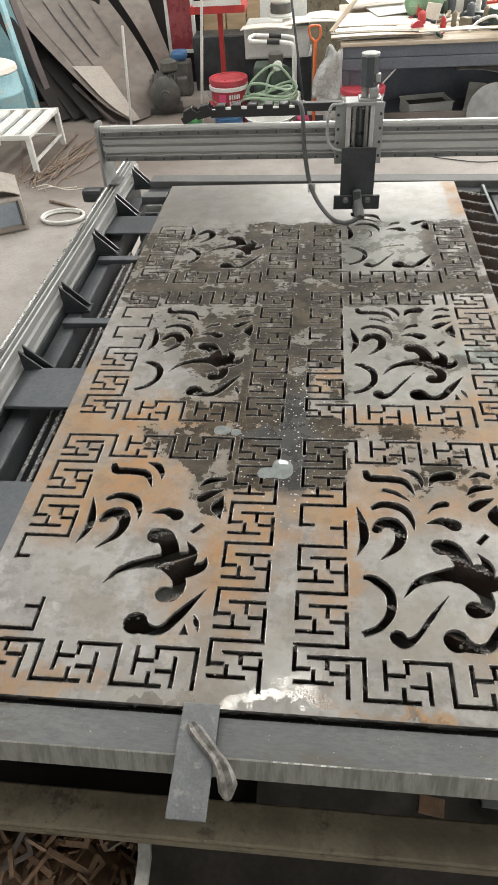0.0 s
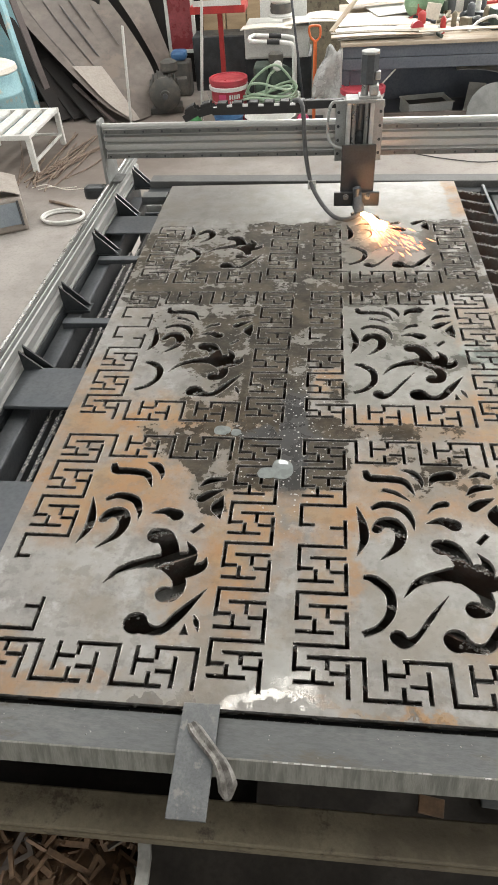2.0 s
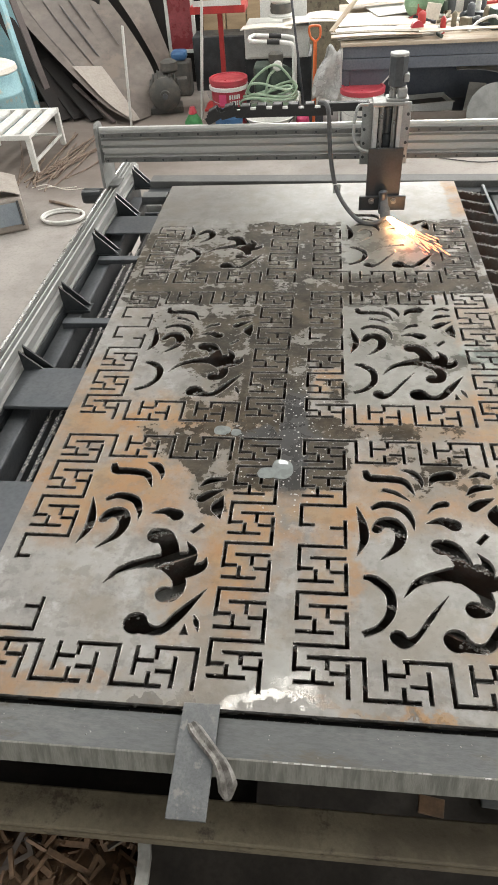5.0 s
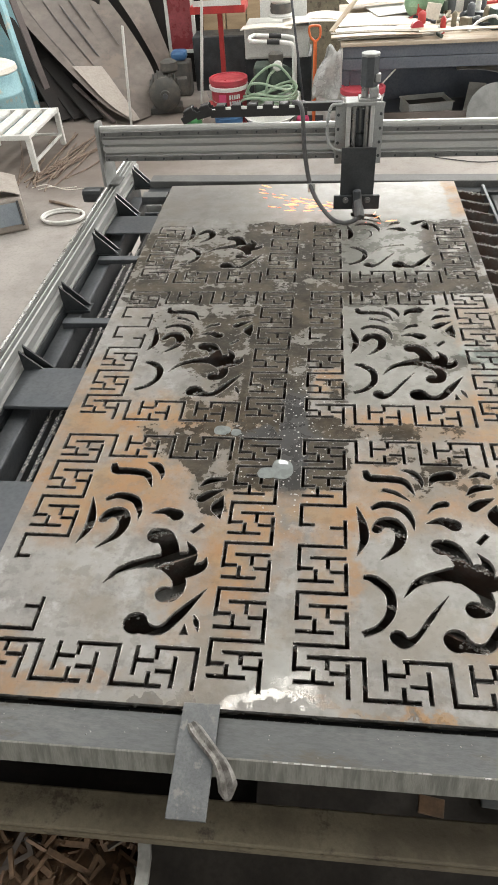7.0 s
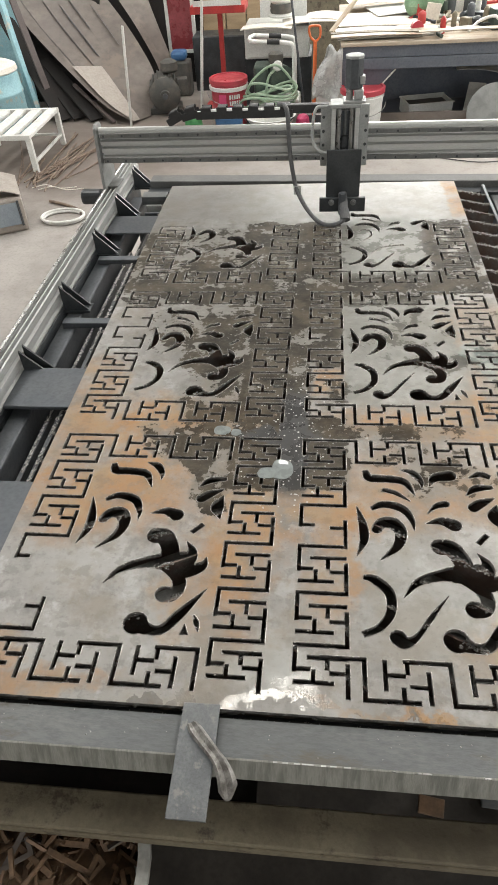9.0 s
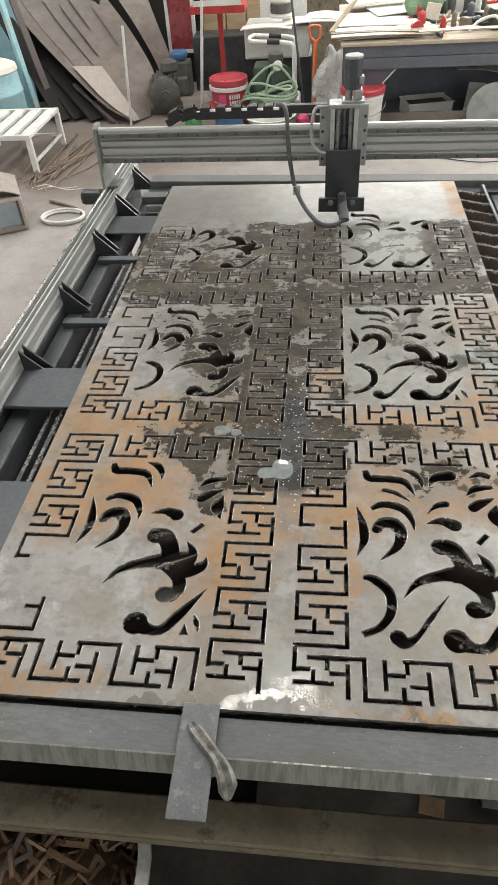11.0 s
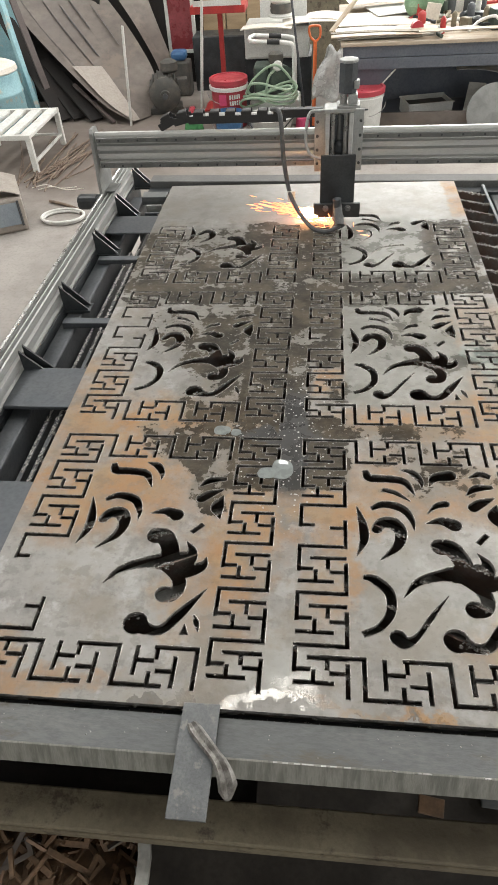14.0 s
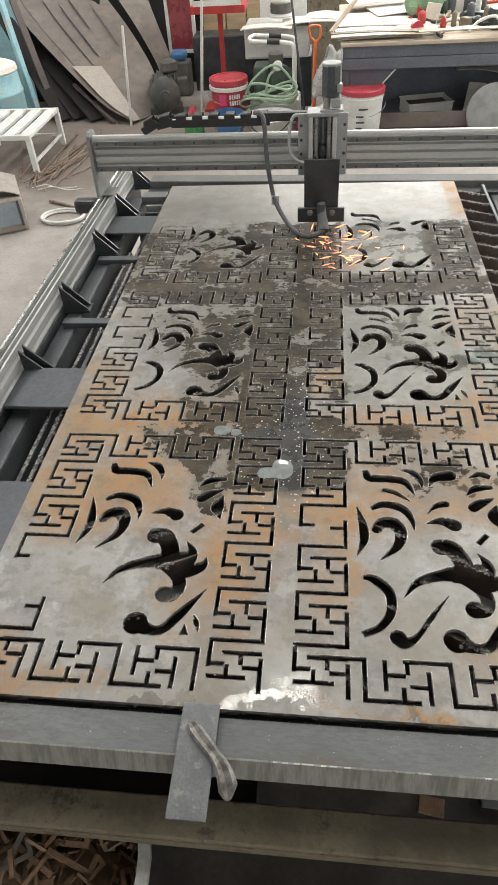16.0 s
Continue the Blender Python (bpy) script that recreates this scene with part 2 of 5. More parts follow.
PALE_EDGE = worn("scuffed_pale_paint", (0.30, 0.30, 0.27), (0.18, 0.185, 0.165), 0.6, 0.1, 22, 160, 0.2, (3, 1, 0.25))
DARK_STEEL = worn("dark_steel", (0.075, 0.083, 0.092), (0.115, 0.122, 0.130), 0.5, 0.4, 5, 90, 0.12)
BLACK_PAINT = worn("black_paint", (0.026, 0.030, 0.033), (0.05, 0.055, 0.058), 0.42, 0.0, 9, 120, 0.1)
BROWN_STEEL = worn("rusty_brown_steel", (0.225, 0.195, 0.135), (0.150, 0.128, 0.092), 0.7, 0.15, 7, 110, 0.3, dirt=(0.085, 0.068, 0.05))
TRAY = worn("dusty_slag_bed", (0.25, 0.25, 0.235), (0.18, 0.175, 0.165), 0.85, 0.0, 9, 120, 0.5)
RUST = worn("rusty_slat", (0.14, 0.095, 0.075), (0.165, 0.155, 0.145), 0.6, 0.2, 12, 120, 0.3)
ALU = worn("aluminium_profile", (0.66, 0.665, 0.645), (0.54, 0.545, 0.53), 0.40, 0.35, 5, 200, 0.05, (0.3, 3, 3))
RAIL = worn("worn_rail", (0.46, 0.465, 0.455), (0.32, 0.325, 0.315), 0.42, 0.3, 4, 200, 0.1, (0.4, 3, 3))
END_GREY = worn("cast_grey_plate", (0.29, 0.295, 0.285), (0.22, 0.225, 0.22), 0.5, 0.2, 9, 160, 0.1)
ALU_DULL = worn("dull_aluminium", (0.42, 0.43, 0.42), (0.35, 0.36, 0.35), 0.5, 0.3, 9, 160, 0.1)
GUIDE = worn("linear_guide_steel", (0.22, 0.225, 0.22), (0.16, 0.165, 0.16), 0.4, 0.5, 12, 150, 0.05)
BLACK_RUBBER = worn("black_rubber", (0.02, 0.02, 0.021), (0.035, 0.034, 0.034), 0.55, 0, 20, 200, 0.1)
GREY_RUBBER = worn("grey_hose", (0.07, 0.072, 0.075), (0.11, 0.11, 0.11), 0.5, 0, 20, 200, 0.1)
PLATE_GREY = worn("cold_rolled_sheet", (0.138, 0.117, 0.103), (0.205, 0.178, 0.158), 0.55, 0.25, 1.3, 14, 0.03, (1, 1, 1.6), dirt=(0.175, 0.142, 0.12))
WHITE_PAINT = worn("white_paint", (0.74, 0.74, 0.71), (0.62, 0.62, 0.59), 0.5, 0, 8, 120, 0.1)
RED_PLASTIC = worn("red_plastic", (0.46, 0.05, 0.07), (0.36, 0.045, 0.06), 0.38, 0, 7, 90, 0.05)
RED_PAINT = worn("red_paint", (0.42, 0.035, 0.03), (0.32, 0.03, 0.03), 0.5, 0, 9, 90, 0.1)
PINK = worn("pink_plastic", (0.75, 0.09, 0.22), (0.62, 0.07, 0.17), 0.45, 0, 9, 90)
BLUE_PLASTIC = worn("blue_plastic", (0.06, 0.16, 0.33), (0.04, 0.11, 0.24), 0.4, 0, 9, 90)
TEAL = worn("pale_blue_paint", (0.33, 0.55, 0.60), (0.24, 0.43, 0.49), 0.6, 0, 5, 80, 0.2, dirt=(0.50, 0.46, 0.38))
PALE_GREY = worn("pale_grey_enamel", (0.62, 0.625, 0.59), (0.53, 0.535, 0.51), 0.5, 0.0, 5, 90, 0.08)
GREEN = worn("green_hose", (0.36, 0.47, 0.34), (0.27, 0.38, 0.27), 0.45, 0, 14, 120)
GREEN_BROOM = worn("green_bristle", (0.05, 0.22, 0.07), (0.03, 0.15, 0.05), 0.7, 0, 20, 200, 0.4)
DARK_GREEN = worn("dark_green_enamel", (0.06, 0.085, 0.07), (0.09, 0.115, 0.095), 0.5, 0.1, 12, 100)
MOTOR_GREY = worn("dusty_cast_iron", (0.075, 0.075, 0.070), (0.135, 0.122, 0.107), 0.75, 0.1, 10, 80, 0.3)
ORANGE = worn("orange_plastic", (0.72, 0.17, 0.05), (0.60, 0.13, 0.04), 0.45, 0, 12, 90)
NAVY = worn("navy_steel", (0.108, 0.122, 0.148), (0.142, 0.155, 0.178), 0.55, 0.2, 4, 70, 0.12)
WOOD = worn("bare_wood", (0.47, 0.40, 0.31), (0.40, 0.32, 0.235), 0.65, 0, 4, 60, 0.15, (1, 5, 5))
PLY = worn("plywood_board", (0.42, 0.31, 0.19), (0.33, 0.24, 0.15), 0.65, 0, 3, 50, 0.1, (1, 1, 6))
TWIG = worn("weathered_strip", (0.22, 0.162, 0.12), (0.13, 0.096, 0.075), 0.75, 0, 12, 90)
# Brown-black that puts the shade below the table into a colour.
TABLE_SHADE = worn("table_shade_dark", (0.036, 0.031, 0.026), (0.060, 0.052, 0.043), 0.6, 0.1, 6, 80, 0.2)
# Near-black: dark board colour with the surrounding shade put into it.
SHADED_DARK = worn("shaded_dark", (0.012, 0.010, 0.0095), (0.024, 0.020, 0.018), 0.92, 0, 5, 70, 0.2)
PURPLE_GREY = worn("brown_painted_steel", (0.085, 0.065, 0.062), (0.12, 0.095, 0.09), 0.6, 0.1, 8, 90, 0.1)
PANEL_BLUE = worn("grey_blue_panel", (0.30, 0.35, 0.39), (0.25, 0.29, 0.33), 0.45, 0, 6, 90, 0.05)
OFFCUT = worn("rusty_offcut", (0.24, 0.15, 0.09), (0.15, 0.105, 0.072), 0.6, 0.3, 30, 150, 0.2)
PAPER = worn("cardboard_sheet", (0.76, 0.72, 0.65), (0.68, 0.62, 0.53), 0.8, 0, 4, 60, 0.1)
SACK = worn("grey_plastic_sheet", (0.60, 0.60, 0.58), (0.42, 0.42, 0.41), 0.22, 0, 14, 60, 0.8)
OFFCUT_GREY = worn("burnt_bright_offcut", (0.34, 0.33, 0.31), (0.13, 0.12, 0.11), 0.38, 0.4, 45, 300, 0.4)
SACK.node_tree.nodes["Principled BSDF"].inputs["Transmission Weight"].default_value = 0.2
REMNANT = worn("pale_sheet_remnant", (0.40, 0.36, 0.32), (0.33, 0.295, 0.26), 0.5, 0.2, 3, 60, 0.1)
GLASS_RED = worn("red_panel", (0.20, 0.035, 0.04), (0.30, 0.07, 0.08), 0.3, 0, 4, 50)
STEEL = worn("bright_steel", (0.50, 0.50, 0.49), (0.40, 0.40, 0.39), 0.3, 0.85, 12, 120, 0.1)
STRIP = worn("zinc_grey_flat_bar", (0.125, 0.133, 0.137), (0.165, 0.172, 0.174), 0.42, 0.35, 18, 200, 0.1, dirt=(0.21, 0.205, 0.195))
SPARK = glow("spark_glow", (1.0, 0.38, 0.18), 1.25)
SPARK_RED = glow("cooling_spark_glow", (1.0, 0.20, 0.10), 1.3)
SPARK_HOT = glow("white_hot_glow", (1.0, 0.56, 0.27), 18)

# ---- building blocks ----


def mesh_of(name, bm, material, smooth=False):
    me = bpy.data.meshes.new(name)
    bmesh.ops.recalc_face_normals(bm, faces=bm.faces)
    bm.to_mesh(me)
    bm.free()
    me.materials.append(material)
    if smooth:
        for f in me.polygons:
            f.use_smooth = True
        me.set_sharp_from_angle(angle=radians(35))
    return me


def part(name, bm, material, parent, label="", smooth=False, m=None):
    ob = new(name, mesh_of(name, bm, material, smooth))
    ob.parent = parent
    if m is not None:
        ob.matrix_basis = m
    return tagged(ob, label)


def thing(name, label, category, m=None, group="", kind=""):
    ob = new(name)
    ob.empty_display_size = 0.05
    if m is not None:
        ob.matrix_basis = m
    return tagged(ob, label, category, group, kind)


def solo(name, bm, material, label, category, m=None, smooth=False, group="", kind=""):
    ob = new(name, mesh_of(name, bm, material, smooth))
    if m is not None:
        ob.matrix_basis = m
    return tagged(ob, label, category, group, kind)


def add_box(bm, x0, x1, y0, y1, z0, z1, bevel=0.0, m=None):
    r = bmesh.ops.create_cube(bm, size=1.0)
    mat = Matrix.Translation(((x0 + x1) / 2, (y0 + y1) / 2, (z0 + z1) / 2)) @ Matrix.Diagonal((x1 - x0, y1 - y0, z1 - z0, 1))
    bmesh.ops.transform(bm, matrix=mat, verts=r["verts"])
    if bevel:
        edges = list({e for v in r["verts"] for e in v.link_edges})
        out = bmesh.ops.bevel(bm, geom=edges, offset=bevel, segments=2, affect="EDGES", profile=0.5)
        vs = list({v for f in out["faces"] for v in f.verts} | {v for v in r["verts"] if v.is_valid})
    else:
        vs = r["verts"]
    if m is not None:
        bmesh.ops.transform(bm, matrix=m, verts=vs)
    return vs


def box(x0, x1, y0, y1, z0, z1, bevel=0.003, m=None):
    bm = bmesh.new()
    add_box(bm, x0, x1, y0, y1, z0, z1, bevel, m)
    return bm


def add_lathe(bm, rings, steps=32, m=None):
    """A turned body about z: rings of (radius, z)."""
    made = []
    for r, z in rings:
        made.append([bm.verts.new((r * math.cos(2 * math.pi * i / steps), r * math.sin(2 * math.pi * i / steps), z)) for i in range(steps)])
    for a, b in zip(made, made[1:]):
        for i in range(steps):
            j = (i + 1) % steps
            bm.faces.new((a[i], a[j], b[j], b[i]))
    bm.faces.new(made[0][::-1])
    bm.faces.new(made[-1])
    if m is not None:
        bmesh.ops.transform(bm, matrix=m, verts=[v for ring in made for v in ring])


def lathe(rings, steps=32, m=None):
    bm = bmesh.new()
    add_lathe(bm, rings, steps, m)
    return bm


def rod(a, b, r, steps=12):
    a, b = Vector(a), Vector(b)
    m = Matrix.Translation(a) @ (b - a).to_track_quat("Z", "Y").to_matrix().to_4x4()
    return lathe([(r, 0), (r, (b - a).length)], steps, m)


def spline(points, per=8):
    """A smooth line through the points."""
    ps = [Vector(p) for p in points]
    ps = [2 * ps[0] - ps[1]] + ps + [2 * ps[-1] - ps[-2]]
    out = []
    for i in range(1, len(ps) - 2):
        p0, p1, p2, p3 = ps[i - 1:i + 3]
        for k in range(per):
            t = k / per
            out.append(0.5 * (2 * p1 + (p2 - p0) * t + (2 * p0 - 5 * p1 + 4 * p2 - p3) * t * t + (3 * p1 - p0 - 3 * p2 + p3) * t ** 3))
    return out + [ps[-2]]


def add_tube(bm, points, r, steps=8, per=8):
    line = spline(points, per)
    up = Vector((0.13, 0.31, 0.94))
    rings = []
    for i, p in enumerate(line):
        d = (line[min(i + 1, len(line) - 1)] - line[max(i - 1, 0)]).normalized()
        a = d.cross(up).normalized() if abs(d.dot(up)) < 0.99 else d.orthogonal().normalized()
        b = d.cross(a)
        rad = r(i / (len(line) - 1)) if callable(r) else r
        rings.append([bm.verts.new(p + rad * (math.cos(2 * math.pi * k / steps) * a + math.sin(2 * math.pi * k / steps) * b)) for k in range(steps)])
    for q0, q1 in zip(rings, rings[1:]):
        for k in range(steps):
            j = (k + 1) % steps
            bm.faces.new((q0[k], q0[j], q1[j], q1[k]))
    bm.faces.new(rings[0][::-1]), bm.faces.new(rings[-1])


def tube(points, r, steps=8, per=8):
    bm = bmesh.new()
    add_tube(bm, points, r, steps, per)
    return bm


def extruded(outline, x0, x1):
    """A profile in the y, z plane drawn along x."""
    bm = bmesh.new()
    a = [bm.verts.new((x0, y, z)) for y, z in outline]
    b = [bm.verts.new((x1, y, z)) for y, z in outline]
    for i in range(len(a)):
        j = (i + 1) % len(a)
        bm.faces.new((a[i], a[j], b[j], b[i]))
    bm.faces.new(a[::-1]), bm.faces.new(b)
    return bm


def bent_plate(length, width, thick, sag, m, steps=14, twist=0.0, taper=1.0):
    """A long plate along x with a gentle bow."""
    bm = bmesh.new()
    rows = []
    for i in range(steps + 1):
        t = i / steps
        z = sag * 4 * t * (1 - t)
        a = twist * t
        w = width * (1 - (1 - taper) * t) / 2
        ring = []
        for y, dz in ((-w, 0), (w, 0), (w, thick), (-w, thick)):
            ring.append(bm.verts.new((length * t, y * math.cos(a), z + dz + y * math.sin(a))))
        rows.append(ring)
    for p, q in zip(rows, rows[1:]):
        for k in range(4):
            j = (k + 1) % 4
            bm.faces.new((p[k], p[j], q[j], q[k]))
    bm.faces.new(rows[0][::-1]), bm.faces.new(rows[-1])
    bmesh.ops.transform(bm, matrix=m, verts=bm.verts)
    return bm


# ---- the hall ----
solo("floor", box(-8.2, 8.2, -5.2, 11.2, -0.15, 0.0, 0), CONCRETE, "dusty worn concrete workshop floor", "floor", kind="structure")
# Walls and roof are unseen, added around the openings that the lamps shine through.
bm = bmesh.new()
add_box(bm, -5.0, -0.7, 9.0, 9.2, 0, 5.0), add_box(bm, 3.3, 6.0, 9.0, 9.2, 0, 5.0)
add_box(bm, -0.7, 3.3, 9.0, 9.2, 0, 1.1), add_box(bm, -0.7, 3.3, 9.0, 9.2, 2.9, 5.0)
solo("wall_north", bm, WALL, "unseen plastered workshop wall, added with a wide opening for light", "wall", kind="structure")
bm = bmesh.new()
add_box(bm, -8.2, -0.1, -5.2, -5.0, 0, 5.0), add_box(bm, 3.9, 8.2, -5.2, -5.0, 0, 5.0)
add_box(bm, -0.1, 3.9, -5.2, -5.0, 0, 1.7), add_box(bm, -0.1, 3.9, -5.2, -5.0, 3.7, 5.0)
solo("wall_south", bm, WALL, "unseen plastered workshop wall, added with a wide opening for light", "wall", kind="structure")
bm = bmesh.new()
add_box(bm, -5.2, -5.0, -5.0, 1.0, 0, 5.0), add_box(bm, -5.2, -5.0, 4.0, 11.0, 0, 5.0)
add_box(bm, -5.2, -5.0, 1.0, 4.0, 0, 1.3), add_box(bm, -5.2, -5.0, 1.0, 4.0, 3.5, 5.0)
solo("wall_west", bm, WALL, "unseen plastered workshop wall, added with an opening for light", "wall", kind="structure")
bm = bmesh.new()
add_box(bm, 6.0, 6.2, -5.0, 3.7, 0, 5.0), add_box(bm, 6.0, 6.2, 7.5, 11.0, 0, 5.0)
add_box(bm, 6.0, 6.2, 3.7, 7.5, 0, 1.3), add_box(bm, 6.0, 6.2, 3.7, 7.5, 3.3, 5.0)
solo("wall_east", bm, WALL, "unseen plastered workshop wall, added with a wide opening for light", "wall", kind="structure")
bm = bmesh.new()
for x0, x1 in ((-8.2, -3.4), (-2.0, -0.77), (-0.07, 0.5), (1.3, 2.0), (3.4, 8.2)):
    add_box(bm, x0, x1, -5.2, 11.2, 5.0, 5.08)
# This strip leaves a hole for the added lamp over the bench.
add_box(bm, 0.5, 1.3, -5.2, 6.2, 5.0, 5.08), add_box(bm, 0.5, 1.3, 7.0, 11.2, 5.0, 5.08)
for x0, x1 in ((-3.4, -2.0), (2.0, 3.4)):
    add_box(bm, x0, x1, -5.2, 0.85, 5.0, 5.08), add_box(bm, x0, x1, 8.35, 11.2, 5.0, 5.08)
add_box(bm, -0.77, -0.07, -5.2, 2.15, 5.0, 5.08), add_box(bm, -0.77, -0.07, 2.85, 5.41, 5.0, 5.08), add_box(bm, -0.77, -0.07, 5.59, 11.2, 5.0, 5.08)
add_box(bm, -0.77, -0.46, 5.41, 5.59, 5.0, 5.08), add_box(bm, -0.34, -0.07, 5.41, 5.59, 5.0, 5.08)
solo("ceiling", bm, ROOF, "unseen sheet metal roof, added with openings for the lamps", "ceiling", kind="structure")

# ---- the cut sheet ----
TOP = 0.65
SHEET_X, SHEET_Y, SHEET_T = (-0.675, 0.545), (0.487, 2.824), 0.009
PANEL_W, PANEL_H, SIDE, BAND, SLOT = 0.542, 0.656, 0.0955, 0.075, 0.0082
RUNGS = [0.0, 0.098, 0.2115, 0.327, 0.442, 0.558, 0.656]
POSTS = [0.125, 0.276, 0.424]


def bar(out, x0, y0, x1, y1):
    h = SLOT / 2
    x0, x1, y0, y1 = min(x0, x1) - h, max(x0, x1) + h, min(y0, y1) - h, max(y0, y1) + h
    out.append([(x0, y0), (x1, y0), (x1, y1), (x0, y1)])


def fret(out, put, kind="full"):
    """One cell of the key fret: v along the band from 0 to 1, w across it."""
    if kind != "inner":
        bar(out, *put(0, 0), *put(0, 1))
        bar(out, *put(0, 0), *put(0.52, 0)), bar(out, *put(0.5, 0), *put(0.5, 0.27))
    if kind == "full":
        bar(out, *put(0.26, 0.28), *put(0.26, 0.97)), bar(out, *put(0.26, 0.62), *put(0.46, 0.62))
        bar(out, *put(0.76, 0.03), *put(0.76, 0.70)), bar(out, *put(0.76, 0.36), *put(0.55, 0.36))
    if kind != "outer":
        bar(out, *put(0.40, 1), *put(1.0, 1)), bar(out, *put(0.56, 0.70), *put(0.56, 1))


def stroke(out, points, scale=1.0):
    """A cut along a smooth line of (x, y, width) in millimetres; wide ends are round."""
    line = spline(points, 8)
    n = len(line) - 1
    left, right = [], []
    for i, p in enumerate(line):
        d = (line[min(i + 1, n)] - line[max(i - 1, 0)]).xy.normalized()
        w = max(p.z * scale, 0.6) / 2
        left.append(((p.x - d.y * w) / 1000, (p.y + d.x * w) / 1000)), right.append(((p.x + d.y * w) / 1000, (p.y - d.x * w) / 1000))
    out.append(left + right[::-1])
    for x, y, w in (points[0], points[-1]):
        if w * scale >= 18:
            out.append([((x + w * scale / 2 * math.cos(a)) / 1000, (y + w * scale / 2 * math.sin(a)) / 1000) for a in [math.pi * k / 10 for k in range(20)]])


FLOWER = {
    "crest": [(143, 555, 12), (153, 532, 23), (188, 530, 22), (230, 522, 20), (252, 480, 1)],
    "brow": [(226, 561, 2), (252, 551, 18), (268, 525, 12), (269, 504, 1)],
    "rib": [(180, 495, 11), (208, 487, 12), (239, 463, 2)],
    "arch": [(153, 437, 10), (182, 451, 19), (220, 440, 21), (238, 409, 13), (241, 379, 1)],
    "comma": [(162, 379, 22), (175, 397, 27), (198, 397, 32), (212, 372, 26), (202, 335, 19), (166, 298, 1)],
    "husk": [(121, 443, 1), (133, 391, 18), (134, 349, 18), (119, 308, 1)],
    "bud_high": [(285, 510, 1), (301, 537, 23), (334, 546, 32)],
    "bud_mid": [(274, 429, 1), (294, 451, 13), (315, 458, 18)],
    "bud_low": [(267, 400, 1), (300, 408, 20), (326, 398, 32)],
    "ray_a": [(377, 541, 2), (404, 553, 17), (425, 544, 13)],
    "ray_b": [(364, 486, 2), (388, 508, 19), (425, 513, 10)],
    "ray_c": [(374, 450, 24), (392, 464, 22), (423, 480, 3)],
    "shell": [(424, 460, 2), (414, 426, 29), (424, 392, 2)],
    "dash": [(368, 350, 11), (390, 374, 11)],
    "head": [(291, 338, 40), (311, 335, 40), (328, 306, 38), (332, 275, 44)],
    "stem": [(206, 210, 1), (236, 247, 16), (281, 266, 26), (325, 272, 44)],
    "heart": [(311, 265, 30), (340, 270, 50), (362, 278, 40)],
    "tongue": [(362, 325, 1), (376, 302, 19), (372, 278, 34), (344, 264, 44)],
    "wing": [(410, 285, 1), (404, 264, 21), (378, 251, 34), (349, 252, 42)],
    "trunk": [(338, 266, 50), (356, 238, 32), (364, 212, 27), (355, 192, 30), (337, 191, 36)],
    "curl": [(130, 255, 11), (153, 249, 20), (179, 220, 20), (179, 176, 18), (156, 142, 15), (125, 126, 12)],
    "tail": [(189, 123, 31), (201, 114, 25), (225, 128, 11), (258, 175, 9), (291, 218, 1)],
    "sweep": [(294, 123, 48), (300, 121, 40), (322, 111, 22), (350, 114, 20), (380, 152, 20), (421, 207, 1)],
    "chip": [(390, 126, 1), (392, 104, 16)],
    "sliver": [(405, 147, 2), (412, 131, 10), (418, 113, 2)],
}
BODY = ["head", "stem", "heart", "tongue", "wing", "trunk", "sweep", "chip", "sliver"]
ALL = list(FLOWER)


def panel_cuts(x0, y0, names, left=range(6), right=range(6), top=True, base=True, thin=(), sparse={}):
    cuts = []
    tops = RUNGS[1:]
    for side, cells in ((0.0, left), (PANEL_W - SIDE, right)):
        for i in cells:
            y1, y2 = tops[i], RUNGS[i]
            fret(cuts, lambda v, w, a=y1, b=y2, s=side: (s + w * SIDE, a + (b - a) * v * (0.97 if b == 0 else 1)), sparse.get(i, "full") if side == 0 else "full")
    for rows, low in ((base, 0.0), (top, PANEL_H - BAND)):
        if rows:
            for a, b in zip(POSTS, POSTS[1:]):
                fret(cuts, lambda v, w, a=a, b=b, s=low: (b + (a - b) * v, s + BAND * (1 - w)))
            bar(cuts, POSTS[0], low, POSTS[0], low + BAND), bar(cuts, POSTS[0] - 0.075, low + BAND, POSTS[0], low + BAND)
    for name in names:
        stroke(cuts, FLOWER[name])
    for name in thin:
        stroke(cuts, FLOWER[name], 0.22)
    return [[(x + x0, y + y0) for x, y in c] for c in cuts]


def cut_sheet():
    from mathutils.geometry import delaunay_2d_cdt
    cuts = []
    c0, c1, r0, r1, r2 = -0.636, -0.033, 0.520, 1.240, 1.960
    no = lambda *skip: [k for k in ALL if k not in skip]
    cuts += panel_cuts(c0, r0, no("rib", "bud_high", "bud_mid", "curl", "tail", "ray_a"), sparse={2: "outer", 1: "inner"})
    cuts += panel_cuts(c1, r0, ALL, sparse={3: "plain"})
    cuts += panel_cuts(c0, r1, no("brow", "bud_high", "tail", "ray_a", "chip"), sparse={3: "plain", 4: "plain"})
    cuts += panel_cuts(c1, r1, ALL, sparse={3: "plain"})
    cuts += panel_cuts(c0, r2, BODY + ["husk", "comma", "curl"], left=range(4), right=range(4), top=False)
    cuts += panel_cuts(c1, r2, ["curl", "tail", "sweep", "chip", "sliver", "husk", "arch", "crest", "rib", "bud_mid", "bud_low", "ray_c", "shell"],
                       left=range(4), right=range(4), top=False, thin=("stem", "comma"))
    (x0, x1), (y0, y1) = SHEET_X, SHEET_Y
    verts, edges = [], []
    for poly in [[(x0, y0), (x1, y0), (x1, y1), (x0, y1)]] + cuts:
        k = len(verts)
        edges += [(k + i, k + (i + 1) % len(poly)) for i in range(len(poly))]
